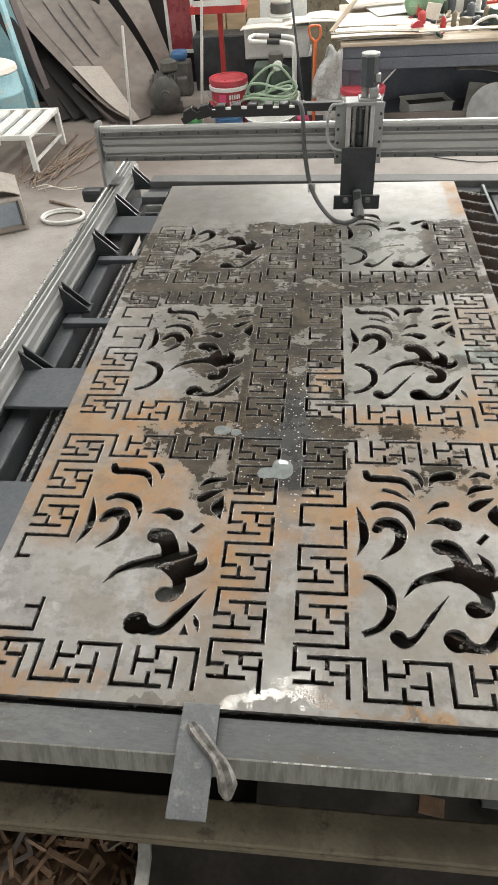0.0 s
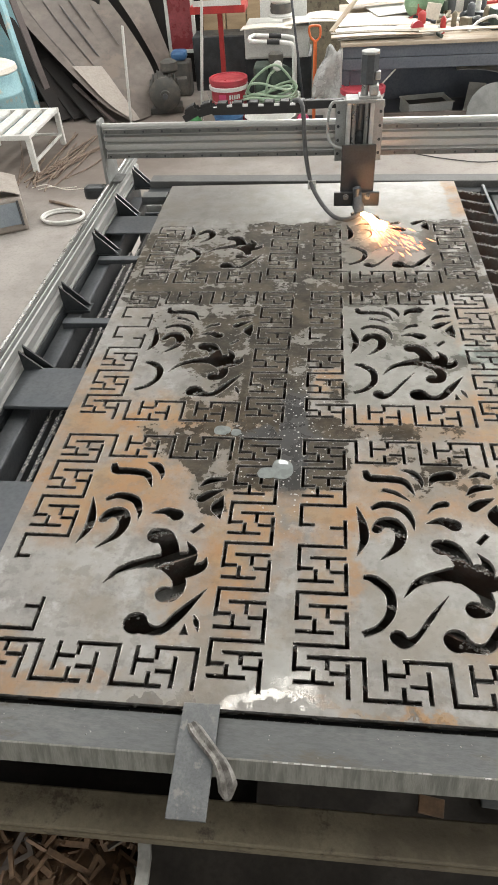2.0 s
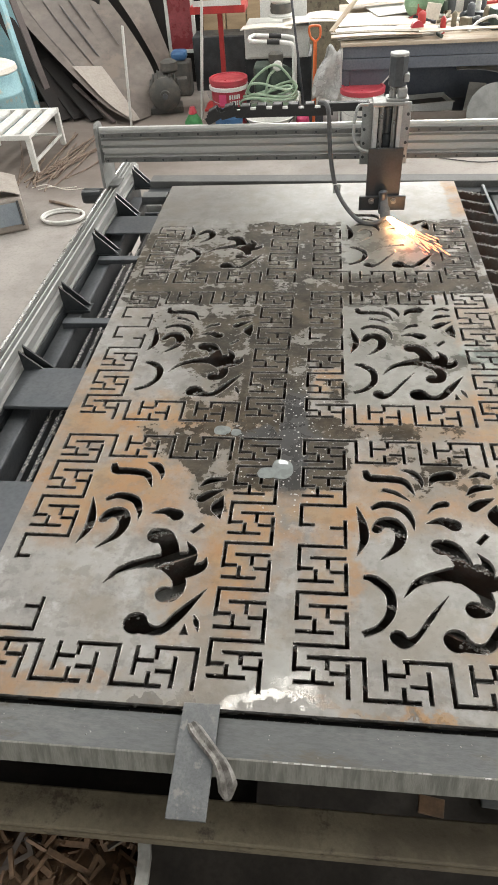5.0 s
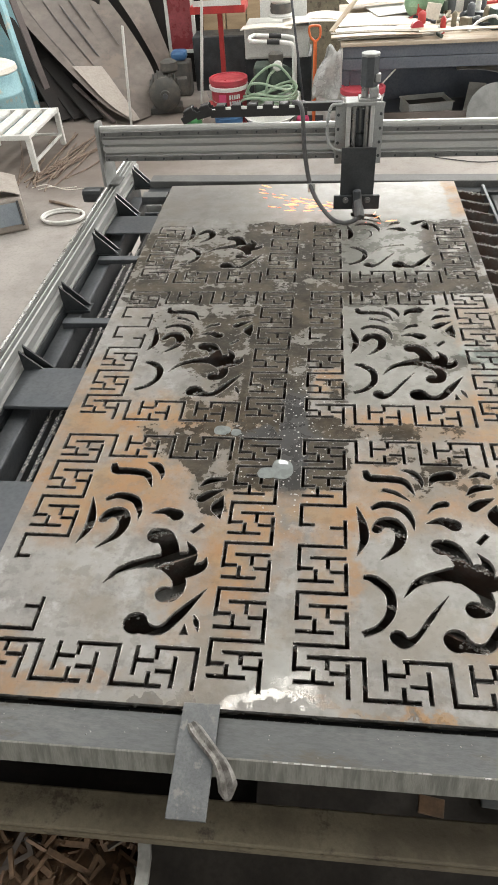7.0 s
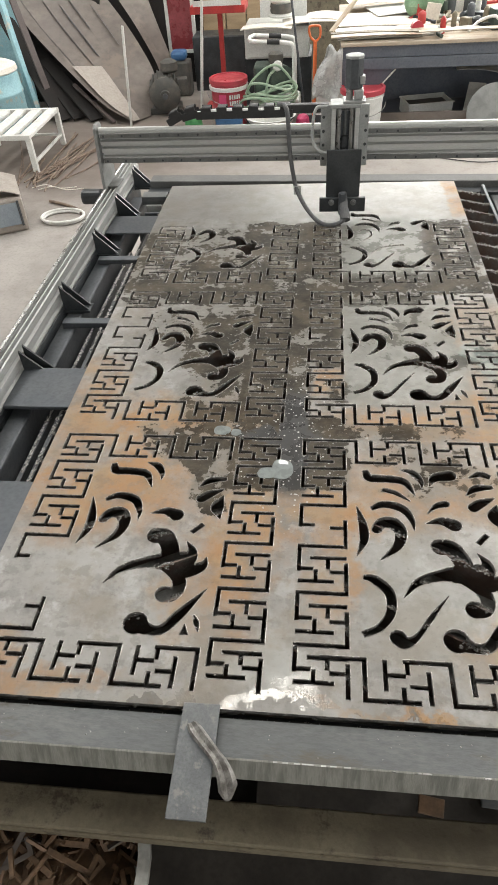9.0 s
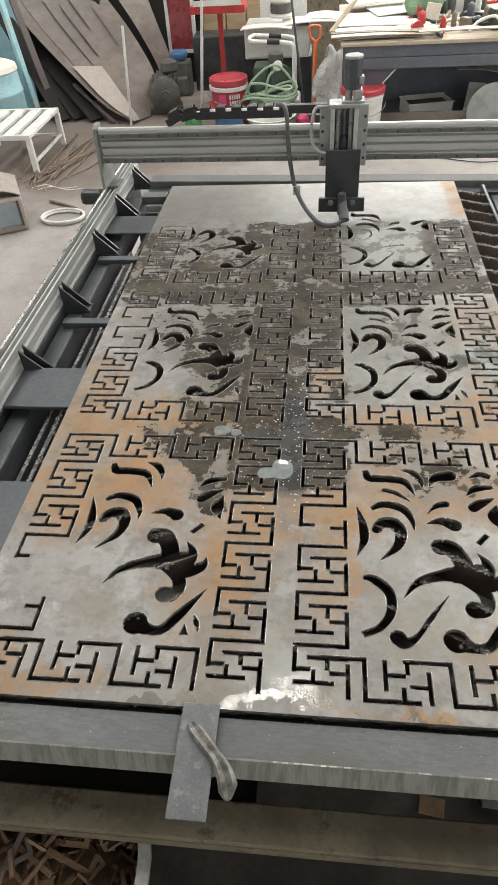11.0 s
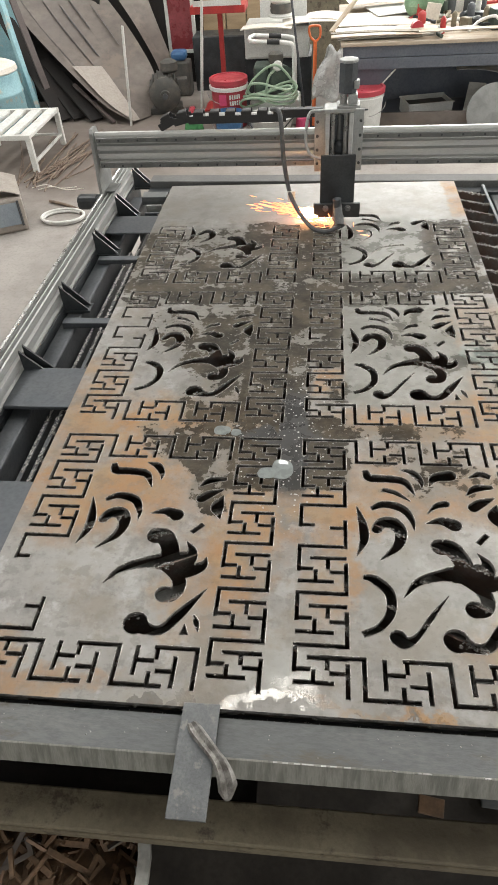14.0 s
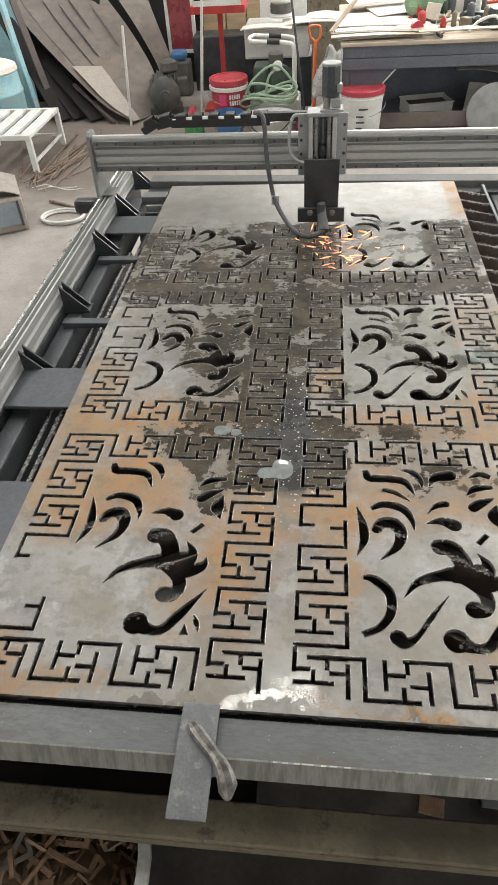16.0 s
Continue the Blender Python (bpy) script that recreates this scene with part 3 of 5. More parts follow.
        verts += [Vector(p) for p in poly]
    vs, _, fs, _, _, _ = delaunay_2d_cdt(verts, edges, [], 0, 1e-6)
    flat = np.array([(v.x, v.y) for v in vs])
    mid = flat[np.array([list(f) for f in fs])].mean(axis=1)
    solid = np.ones(len(fs), bool)
    for poly in cuts:
        p = np.array(poly)
        near = np.nonzero(((mid >= p.min(0)) & (mid <= p.max(0))).all(1) & solid)[0]
        if len(near):
            c, q = mid[near], np.roll(p, -1, 0)
            turns = np.zeros(len(near), int)
            for (ax, ay), (bx, by) in zip(p, q):
                side = (bx - ax) * (c[:, 1] - ay) - (c[:, 0] - ax) * (by - ay)
                turns += ((ay <= c[:, 1]) & (by > c[:, 1]) & (side > 0)).astype(int)
                turns -= ((ay > c[:, 1]) & (by <= c[:, 1]) & (side < 0)).astype(int)
            solid[near[turns != 0]] = False
    keep = [f for f, k in zip(fs, solid) if k]
    n = len(vs)
    points = [(v.x, v.y, 0.0) for v in vs] + [(v.x, v.y, -SHEET_T) for v in vs]
    count = {}
    for f in keep:
        for a, b in zip(f, list(f[1:]) + [f[0]]):
            count[(a, b)] = 1
    polys, slots = [tuple(f) for f in keep] + [tuple(i + n for i in f[::-1]) for f in keep], [0] * (2 * len(keep))
    for a, b in count:
        if (b, a) not in count:
            polys.append((b, a, a + n, b + n)), slots.append(1)
    rims = [(a, b) for a, b in count if (b, a) not in count]
    me = bpy.data.meshes.new("cut_steel_sheet")
    me.from_pydata(points, [], polys)
    me.materials.append(SHEET), me.materials.append(SLAG)
    me.polygons.foreach_set("material_index", slots)
    me.update()
    ob = new("cut_steel_sheet", me)
    ob.matrix_basis = pose(0, 0, TOP)
    rnd = random.Random(77)
    bv, bf = [], []
    while len(bv) < 6 * 1700:
        a, b = rims[rnd.randrange(len(rims))]
        t = rnd.random()
        x, y = vs[a].x * t + vs[b].x * (1 - t), vs[a].y * t + vs[b].y * (1 - t)
        if min(abs(x - SHEET_X[0]), abs(x - SHEET_X[1]), abs(y - SHEET_Y[0]), abs(y - SHEET_Y[1])) < 0.004:
            continue
        near = math.exp(-((x + 0.06) / 0.13) ** 2) + math.exp(-((y - 1.9) / 0.5) ** 2) + 0.25
        if rnd.random() > near:
            continue
        r, z, k = rnd.uniform(0.0008, 0.0024), -rnd.uniform(0.0, 0.004), len(bv)
        bv += [(x + r * rnd.uniform(1, 2.2), y, z), (x - r, y, z), (x, y + r, z), (x, y - r * rnd.uniform(1, 1.8), z), (x, y, z + r), (x, y, z - r)]
        bf += [(k + i, k + j, k + m) for i, j, m in ((0, 2, 4), (2, 1, 4), (1, 3, 4), (3, 0, 4), (2, 0, 5), (1, 2, 5), (3, 1, 5), (0, 3, 5))]
    bead = bpy.data.meshes.new("slag_spatter")
    bead.from_pydata(bv, [], bf)
    bead.materials.append(SPATTER)
    beads = new("slag_spatter", bead)
    beads.parent = ob
    inward = {}
    for a, b in rims:
        d = (vs[b] - vs[a]).normalized()
        for k in (a, b):
            inward[k] = inward.get(k, Vector((0, 0))) + Vector((-d.y, d.x))
    lip, index, faces = [], {}, []
    for k, w in inward.items():
        w = w.normalized() if w.length > 1e-6 else Vector((0, 0))
        g = 0.55 + 0.9 * abs(noise.noise((vs[k].x * 60, vs[k].y * 60, 3.0)))
        index[k] = len(lip)
        lip += [(vs[k].x + w.x * 0.0017, vs[k].y + w.y * 0.0017, 0.0002), (vs[k].x + w.x * 0.0007, vs[k].y + w.y * 0.0007, 0.0010 * g), (vs[k].x - w.x * 0.0003, vs[k].y - w.y * 0.0003, -0.0016)]
    on_border = lambda v: min(abs(v.x - SHEET_X[0]), abs(v.x - SHEET_X[1]), abs(v.y - SHEET_Y[0]), abs(v.y - SHEET_Y[1])) < 1e-4
    for a, b in rims:
        if on_border(vs[a]) and on_border(vs[b]):
            continue
        i, j = index[a], index[b]
        faces += [(i, i + 1, j + 1, j), (i + 1, i + 2, j + 2, j + 1)]
    lip_mesh = bpy.data.meshes.new("cut_lip")
    lip_mesh.from_pydata(lip, [], [f[::-1] for f in faces])
    lip_mesh.materials.append(LIP)
    lips = new("cut_lip", lip_mesh)
    lips.parent = ob
    tagged(lips, "thin bright burr along the cut edges", kind="stuff")
    tagged(beads, "pale beads of slag along the cuts", kind="stuff")
    return tagged(ob, "stained grey steel sheet cut with fret borders and leafy scrolls", "steel sheet")


cut_sheet()


def puddle(x, y, lobes, turn):
    """A thin pool with a domed rim, of overlapping round lobes."""
    bm = bmesh.new()
    for dx, dy, rx, ry in lobes:
        rings = []
        for f, z in ((1.0, 0.0003), (0.97, 0.0008), (0.9, 0.0010), (0.02, 0.0010)):
            rings.append([bm.verts.new((dx + f * rx * math.cos(a) * (1 + 0.10 * math.sin(3 * a + x * 50) + 0.05 * math.sin(5 * a + y * 40)), dy + f * ry * math.sin(a) * (1 + 0.09 * math.sin(2 * a + 1) + 0.06 * math.sin(4 * a)), z + 0.00004 * len(rings) * abs(dx))) for a in [math.pi * k / 16 for k in range(32)]])
        for p, q in zip(rings, rings[1:]):
            for k in range(32):
                bm.faces.new((p[k], p[(k + 1) % 32], q[(k + 1) % 32], q[k]))
        bm.faces.new(rings[-1])
    solo("coolant_puddle", bm, POOL, "small milky grey puddle on the steel sheet", "puddle", pose(x, y, TOP + 0.0004, 0, 0, turn), group="puddles on the sheet")


puddle(-0.230, 1.201, [(-0.014, 0.003, 0.022, 0.019), (0.022, -0.004, 0.013, 0.014)], 0)
puddle(-0.084, 1.071, [(0.0, 0.0, 0.026, 0.036), (-0.034, -0.010, 0.026, 0.020)], 6)

# ---- the cutting table ----
table = thing("cutting_table", "long grey and black steel table of a cutting machine", "table")
part("front_beam", extruded([(0.412, 0.638), (0.477, 0.6385), (0.477, 0.55), (0.471, 0.55), (0.471, 0.632), (0.414, 0.632), (0.404, 0.598), (0.398, 0.598), (0.398, 0.604), (0.408, 0.634)], -1.1, 1.1), GREY_PAINT, table, "grey painted channel beam")
# Black strip stands in for the shade below the sheet's overhang.
part("front_gap_shade", box(-1.09, 1.09, 0.4785, 0.492, 0.60, 0.622, 0.002), BLACK_PAINT, table, "black strip put in for the shade of the gap, with spatter")
part("beam_lip", extruded([(0.4095, 0.6385), (0.4125, 0.6395), (0.3985, 0.5975), (0.3945, 0.5985)], -1.1, 1.1), PALE_EDGE, table, "scuffed pale edge of the beam")
# Broken row of small bright pieces along the beam's fold.
rnd = random.Random(31)
bm = bmesh.new()
x = -0.06
while x < 0.62:
    w = rnd.uniform(0.006, 0.030)
    if rnd.random() < 0.75:
        add_box(bm, x, x + w, 0.4095, 0.4118, 0.6385, 0.6396 + rnd.uniform(0, 0.0005))
    x += w + rnd.uniform(0.002, 0.012)
tagged(part("fold_dashes", bm, STEEL, table, "bright dashes along the fold of the beam"), kind="stuff")
bv, bf = [], []
for i in range(240):
    if i < 190:
        x, y, z, r = rnd.uniform(-0.7, 0.7), rnd.uniform(0.479, 0.4865), 0.6222, rnd.uniform(0.0006, 0.0017)
    else:
        x, y, z, r = rnd.uniform(-0.6, 0.6), rnd.uniform(0.42, 0.475), 0.6385, rnd.uniform(0.0006, 0.0015)
    k = len(bv)
    bv += [(x + r, y, z), (x - r, y, z), (x, y + r, z), (x, y - r, z), (x, y, z + r)]
    bf += [(k + a, k + b, k + 4) for a, b in ((0, 2), (2, 1), (1, 3), (3, 0))]
me = bpy.data.meshes.new("spatter")
me.from_pydata(bv, [], bf)
me.materials.append(SPATTER)
grains = new("spatter", me)
grains.parent = table
tagged(grains, "pale grains of spatter along the beam", kind="stuff")
part("lower_beam", box(-1.1, 1.1, 0.338, 0.409, 0.438, 0.450, 0.004), BROWN_STEEL, table, "brown rusty lower beam")
part("lower_beam_lip", box(-1.1, 1.1, 0.3365, 0.3445, 0.410, 0.437, 0.002), BROWN_STEEL, table)
# Dark sheet added to keep the gap between the beams in shade.
part("under_shade", box(-1.09, -0.10, 0.412, 0.64, 0.395, 0.404, 0.002), SHADED_DARK, table, "dark sheet added to put shade in the gap under the beams")
part("far_beam", box(-0.80, 0.95, -0.008, 0.070, 0.56, 0.640, 0.004), FAR_GREY, table, "grey painted cross beam", m=pose(0, 2.886, 0, 0, 0, -2.3))
# Black strip filling the gap in front of the far beam.
part("far_gap_strip", box(-0.80, 0.95, -0.060, -0.009, 0.56, 0.612, 0.002), BLACK_PAINT, table, m=pose(0, 2.886, 0, 0, 0, -2.3))
part("side_tube", box(-0.868, -0.808, 0.5, 2.84, 0.50, 0.600, 0.008), DARK_STEEL, table, "dark painted square tube")
part("side_tube", box(0.70, 0.80, 0.5, 2.84, 0.50, 0.600, 0.008), BLACK_PAINT, table, "black square tube")
for x in (-0.80, 0.75):
    for y in (0.55, 1.65, 2.78):
        part("leg", box(x - 0.04, x + 0.04, y - 0.04, y + 0.04, 0.0, 0.50, 0.004), BLACK_PAINT, table)
part("tray", box(-0.665, 0.69, 0.52, 2.82, 0.545, 0.555, 0.002), TRAY, table, "dark slag tray")
part("tray_side", box(-0.778, -0.770, 0.50, 2.83, 0.31, 0.52, 0.001), BLACK_PAINT, table)
part("tray_side", box(0.692, 0.699, 0.50, 2.83, 0.31, 0.52, 0.001), BLACK_PAINT, table)
SLAT_TURN, SLAT_STEP, APEX_X = math.tan(radians(27)), 0.098, -0.06


def slat_meshes(length, seed, spread=0.0048):
    """A straight slat along x with the crust of slag on its upper edge."""
    rnd = random.Random(seed)
    body = mesh_of("slat", box(0, length, -0.0022, 0.0022, 0.52, 0.634, 0), RUST)
    bv, bf = [], []
    for i in range(int(length * 900)):
        x, r = rnd.random() * length, rnd.uniform(0.0012, 0.0036)
        if noise.noise((x * 14, seed * 3.1, 0)) < -0.30:
            continue
        y, z, k = rnd.gauss(0, spread), 0.6345 + rnd.uniform(-0.004, 0.0015), len(bv)
        bv += [(x + r * rnd.uniform(1, 2), y, z), (x - r, y, z), (x, y + r, z), (x, y - r, z), (x, y, z + r * 0.8), (x, y, z - r)]
        bf += [(k + a, k + b, k + c) for a, b, c in ((0, 2, 4), (2, 1, 4), (1, 3, 4), (3, 0, 4), (2, 0, 5), (1, 2, 5), (3, 1, 5), (0, 3, 5))]
    crust = bpy.data.meshes.new("slag_crust")
    crust.from_pydata(bv, [], bf)
    crust.materials.append(SLAG_BRIGHT)
    return body, crust


slat_kinds = {}
for i in range(32):
    apex = 0.53 + SLAT_STEP * i
    for side, reach in ((-1, 0.63), (1, 0.72)):
        u0, u1 = max(0.004, (apex - 2.81) / SLAT_TURN), min(reach, (apex - 0.495) / SLAT_TURN)
        if u1 - u0 < 0.02:
            continue
        length = (u1 - u0) / math.cos(radians(27))
        key = (round(length, 3), i % 3)
        if key not in slat_kinds:
            slat_kinds[key] = slat_meshes(length, 40 + len(slat_kinds))
        s = new("slat", slat_kinds[key][0])
        s.parent, s.matrix_basis = table, pose(APEX_X + side * u0, apex - u0 * SLAT_TURN, 0, 0, 0, -27 if side > 0 else 207)
        c = new("slag_crust", slat_kinds[key][1])
        c.parent = s
        tagged(c, "pale glittering slag crust", kind="stuff")
for x, z in ((-0.752, 0.594), (-0.716, 0.606)):
    bm = bmesh.new()
    add_box(bm, x - 0.006, x + 0.006, 0.50, 2.30, z - 0.03, z)
    strip = part("slag_strip", bm, BLACK_PAINT, table, "dark strip with a slag crust")
    crust = new("slag_crust", slat_meshes(1.8, int(-x * 900), 0.0022)[1])
    crust.parent, crust.matrix_basis = strip, pose(x, 0.5, z - 0.6335, 0, 0, 90)
    crust.data.materials[0] = SPATTER
    tagged(crust, "pale glittering slag crust", kind="stuff")
for y0, y1, x0 in ((0.70, 1.015, -0.87), (1.295, 1.475, -0.872), (2.385, 2.545, -0.87)):
    part("cross_plate", box(x0, -0.674, y0, y1, 0.628, 0.640 if y0 < 2 else 0.636, 0.003), DARK_STEEL, table, "dark flat cross plate")
for y in (1.745, 2.185):
    part("cross_bar", box(-0.85, -0.68, y, y + 0.035, 0.602, 0.622, 0.003), DARK_STEEL, table)
for i, y in enumerate((1.485, 1.86, 2.27, 2.615, 2.93)):
    br = bmesh.new()
    for dy in (-0.016, 0.016):
        vs = [br.verts.new(p) for p in ((-0.873, y + dy, 0.700), (-0.873, y + dy, 0.612), (-0.788, y + dy, 0.612))]
        ws = [br.verts.new(v.co + Vector((0, 0.006, 0))) for v in vs]
        br.faces.new(vs), br.faces.new(ws[::-1])
        for k in range(3):
            br.faces.new((vs[k], ws[k], ws[(k + 1) % 3], vs[(k + 1) % 3]))
    add_box(br, -0.874, -0.782, y - 0.022, y + 0.028, 0.604, 0.611)
    part("bracket", br, BLACK_PAINT, table, "black gusset bracket")
# rails on both sides
prof = [(-0.0235, 0.02), (-0.0235, 0.0), (0.0235, 0.0), (0.0235, 0.016), (0.004, 0.019), (0.004, 0.041), (0.0235, 0.044), (0.0235, 0.058), (0.002, 0.061), (0.002, 0.081), (0.0235, 0.084), (0.0235, 0.1),
        (0.013, 0.1), (0.010, 0.082), (0.004, 0.082), (0.0, 0.1), (-0.004, 0.1), (-0.007, 0.082), (-0.0145, 0.082), (-0.017, 0.1), (-0.0235, 0.1), (-0.0235, 0.08), (-0.0145, 0.076), (-0.0145, 0.066), (-0.0235, 0.062), (-0.0235, 0.04), (-0.0145, 0.036), (-0.0145, 0.024)]
for x in (-0.899, 0.86):
    rail = part("side_rail", extruded(prof, 0.45, 3.04), RAIL, table, "grooved aluminium rail", m=pose(x, 0, 0.612, 0, 0, 90))
    part("rail_cap", rod((x - 0.017, 0.46, 0.715), (x - 0.017, 3.03, 0.715), 0.006), STEEL, table)
for x in (-0.899, 0.86):
    part("rail_support", box(x - 0.024, x + 0.026, 0.45, 3.0, 0.52, 0.610, 0.004), BLACK_PAINT, table)
part("rail_flange", box(-0.8752, -0.869, 0.45, 3.0, 0.6105, 0.628, 0.002), BLACK_PAINT, table, "black flange along the rail")
part("guide_strip", box(0.660, 0.672, 0.5, 2.82, 0.60, 0.636, 0.002), DARK_STEEL, table, "dark side strip")
part("corner_plate", box(-0.80, -0.69, 2.74, 2.80, 0.60, 0.636, 0.003), GREY_PAINT, table)
part("corner_post", box(-0.762, -0.694, 2.655, 2.665, 0.50, 0.634, 0.003), ALU_DULL, table, "pale corner block")
part("corner_plate", box(-0.75, -0.688, 2.58, 2.592, 0.52, 0.632, 0.002), DARK_STEEL, table)

flat_bar = solo("flat_bar", box(-0.220, -0.156, -0.175, 0.006, 0.0, 0.0045, 0.001), STRIP, "grey flat steel bar lying over the table's edge", "steel bar", m=pose(0, 0.487, 0.6505, 2.2, 0, 0))
bm = bmesh.new()
line = spline([(-0.2, 0.456, 0.657), (-0.187, 0.44, 0.66), (-0.167, 0.419, 0.663), (-0.143, 0.394, 0.662), (-0.13, 0.37, 0.652), (-0.126, 0.349, 0.636)], 10)
rings = []
for i, p in enumerate(line):
    t = i / (len(line) - 1)
    w = (0.0088 + 0.005 * t) * min(1.0, 0.80 + 2 * t, 0.35 + 5 * (1 - t)) * (1 + 0.12 * math.sin(9 * t))
    rings.append([bm.verts.new(p + Vector(v)) for v in ((-w, -0.45 * w, 0.001), (-0.7 * w, -0.3 * w, 0.006), (-0.1 * w, 0, 0.002 + 0.002 * math.sin(14 * t)), (0.55 * w, 0.25 * w, 0.0075), (w, 0.45 * w, 0.002), (0, 0, -0.003))])
for a, b in zip(rings, rings[1:]):
    for k in range(6):
        bm.faces.new((a[k], a[(k + 1) % 6], b[(k + 1) % 6], b[k]))
bm.faces.new(rings[0][::-1]), bm.faces.new(rings[-1])
solo("steel_offcut", bm, OFFCUT_GREY, "curved folded steel offcut resting on the flat bar", "offcut", smooth=True)

# ---- the gantry ----
GY = 2.66
gantry = thing("gantry", "aluminium gantry beam across the cutting table", "machine gantry", m=pose(0, GY - 0.0073, 0.61, 0, 0, -1.2))
beam_prof = [(0.0, 0.205), (0.0, 0.2285), (0.018, 0.2315), (0.018, 0.2415), (0.0, 0.2445), (0.0, 0.260), (0.022, 0.263), (0.022, 0.272), (0.0, 0.275), (0.0, 0.2885), (0.018, 0.2915), (0.018, 0.2995), (0.0, 0.302),
             (0.0, 0.330), (0.004, 0.338), (0.018, 0.338), (0.022, 0.334), (0.030, 0.300), (0.030, 0.205)]
part("beam", extruded(beam_prof, -0.905, 1.0), ALU, gantry, "grooved aluminium beam")
for z in (0.216, 0.312):
    guide = part("guide_rail", box(-0.90, 0.99, -0.010, -0.0005, z - 0.009, z + 0.009, 0.002), GUIDE, gantry, "dark linear guide")
    bolt = mesh_of("bolt", rod((0, -0.0125, 0), (0, -0.0103, 0), 0.0042, 8), BLACK_PAINT)
    for i in range(25):
        b = new("bolt", bolt)
        b.parent, b.matrix_basis = guide, pose(-0.885 + i * 0.077, 0, z)
for x in (-0.916, 1.0):
    bm = bmesh.new()
    out = [(-0.03, 0.07), (0.11, 0.07), (0.125, 0.15), (0.055, 0.345), (0.045, 0.352), (0.0, 0.352), (-0.012, 0.34), (-0.03, 0.15)]
    a = [bm.verts.new((x - 0.006, y, z)) for y, z in out]
    b = [bm.verts.new((x + 0.006, y, z)) for y, z in out]
    bm.faces.new(a[::-1]), bm.faces.new(b)
    for i in range(len(a)):
        j = (i + 1) % len(a)
        bm.faces.new((a[i], a[j], b[j], b[i]))
    part("end_plate", bm, END_GREY, gantry, "grey end plate")
    part("slide_block", box(x + 0.0065, x + 0.05, 0.0, 0.09, 0.104, 0.110, 0.002), GUIDE, gantry)
    s = -1 if x < 0 else 1
    part("drive_motor", box(min(x + s * 0.012, x + s * 0.112), max(x + s * 0.012, x + s * 0.112), -0.045, 0.012, 0.045, 0.102, 0.016), BLACK_PAINT, gantry, "black drive motor")
part("belt_bar", box(-0.93, 0.99, 0.08, 0.10, 0.20, 0.206, 0.001), ALU_DULL, gantry)

# ---- the carriage ----
CX = 0.118
carriage = thing("torch_carriage", "black and grey cutting head with motor, torch and cable chain", "cutting head", m=pose(CX, GY, 0.65))
back = part("back_plate", box(-0.090, 0.090, -0.032, -0.022, 0.150, 0.370, 0.003), ALU_DULL, carriage, "grey drilled back plate")
hole = mesh_of("bolt", rod((0, -0.0365, 0), (0, -0.0325, 0), 0.0055, 8), BLACK_PAINT)
for x in (-0.079, 0.079):
    for z in (0.18, 0.23, 0.28, 0.33):
        b = new("bolt", hole)
        b.parent, b.matrix_basis = back, pose(x, 0, z)
for x in (-0.042, 0.042):
    part("upright", box(x - 0.008, x + 0.008, -0.105, -0.034, 0.215, 0.385, 0.003), ALU, carriage, "pale upright")
    part("shaft", rod((x * 0.55, -0.095, 0.22), (x * 0.55, -0.095, 0.38), 0.008), STEEL, carriage)
part("top_bracket", box(-0.056, 0.056, -0.11, -0.03, 0.378, 0.392, 0.003), ALU_DULL, carriage)
part("low_bracket", box(-0.050, 0.050, -0.11, -0.03, 0.205, 0.218, 0.003), ALU_DULL, carriage)
part("screw", rod((0.0, -0.08, 0.2), (0.0, -0.08, 0.40), 0.006), GUIDE, carriage)
part("screw_nut", lathe([(0.016, 0), (0.02, 0.01), (0.02, 0.03), (0.013, 0.045)], 16, pose(0, -0.08, 0.235)), BLACK_PAINT, carriage)
part("slide_plate", box(-0.032, 0.032, -0.075, -0.06, 0.22, 0.36, 0.003), DARK_STEEL, carriage)
part("motor_mount", box(-0.01, 0.07, -0.105, -0.035, 0.392, 0.40, 0.002), ALU_DULL, carriage)
part("coupling", lathe([(0.013, 0), (0.013, 0.05)], 14, pose(0.012, -0.075, 0.40)), STEEL, carriage)
turned = pose(0.025, -0.074, 0, 0, 0, 22.5)
part("motor", lathe([(0.030, 0.437), (0.033, 0.440), (0.033, 0.528), (0.031, 0.531)], 8, turned), DARK_STEEL, carriage, "black eight-sided stepper motor")
part("motor_cap", lathe([(0.033, 0.5315), (0.034, 0.533), (0.034, 0.539), (0.031, 0.541)], 8, turned), ALU_DULL, carriage, "pale grey motor cap")
part("motor_plug", box(0.045, 0.064, -0.100, -0.066, 0.452, 0.478, 0.003), ALU_DULL, carriage, "grey cable plug")
part("motor_flange", box(0.028, 0.060, -0.108, -0.040, 0.405, 0.436, 0.004), ALU_DULL, carriage)
part("front_plate", box(-0.064, 0.064, -0.142, -0.134, 0.03, 0.246, 0.002), BLACK_PAINT, carriage, "black front plate")
part("foot_plate", box(-0.088, 0.088, -0.160, -0.145, 0.020, 0.074, 0.002), BLACK_PAINT, carriage, "black torch clamp plate")
for x in (-0.042, 0.042):
    part("clamp_bolt", lathe([(0.011, 0), (0.011, 0.006), (0.006, 0.007), (0.006, 0.012)], 14, pose(x, -0.161, 0.058, 90, 0, 0)), GUIDE, carriage)
part("torch", rod((0.0, -0.150, 0.088), (0.010, -0.215, 0.030), 0.0165, 18), GREY_RUBBER, carriage, "grey torch tube")
part("torch_collar", rod((0.0075, -0.20, 0.043), (0.0125, -0.230, 0.017), 0.0195, 18), GREY_RUBBER, carriage)
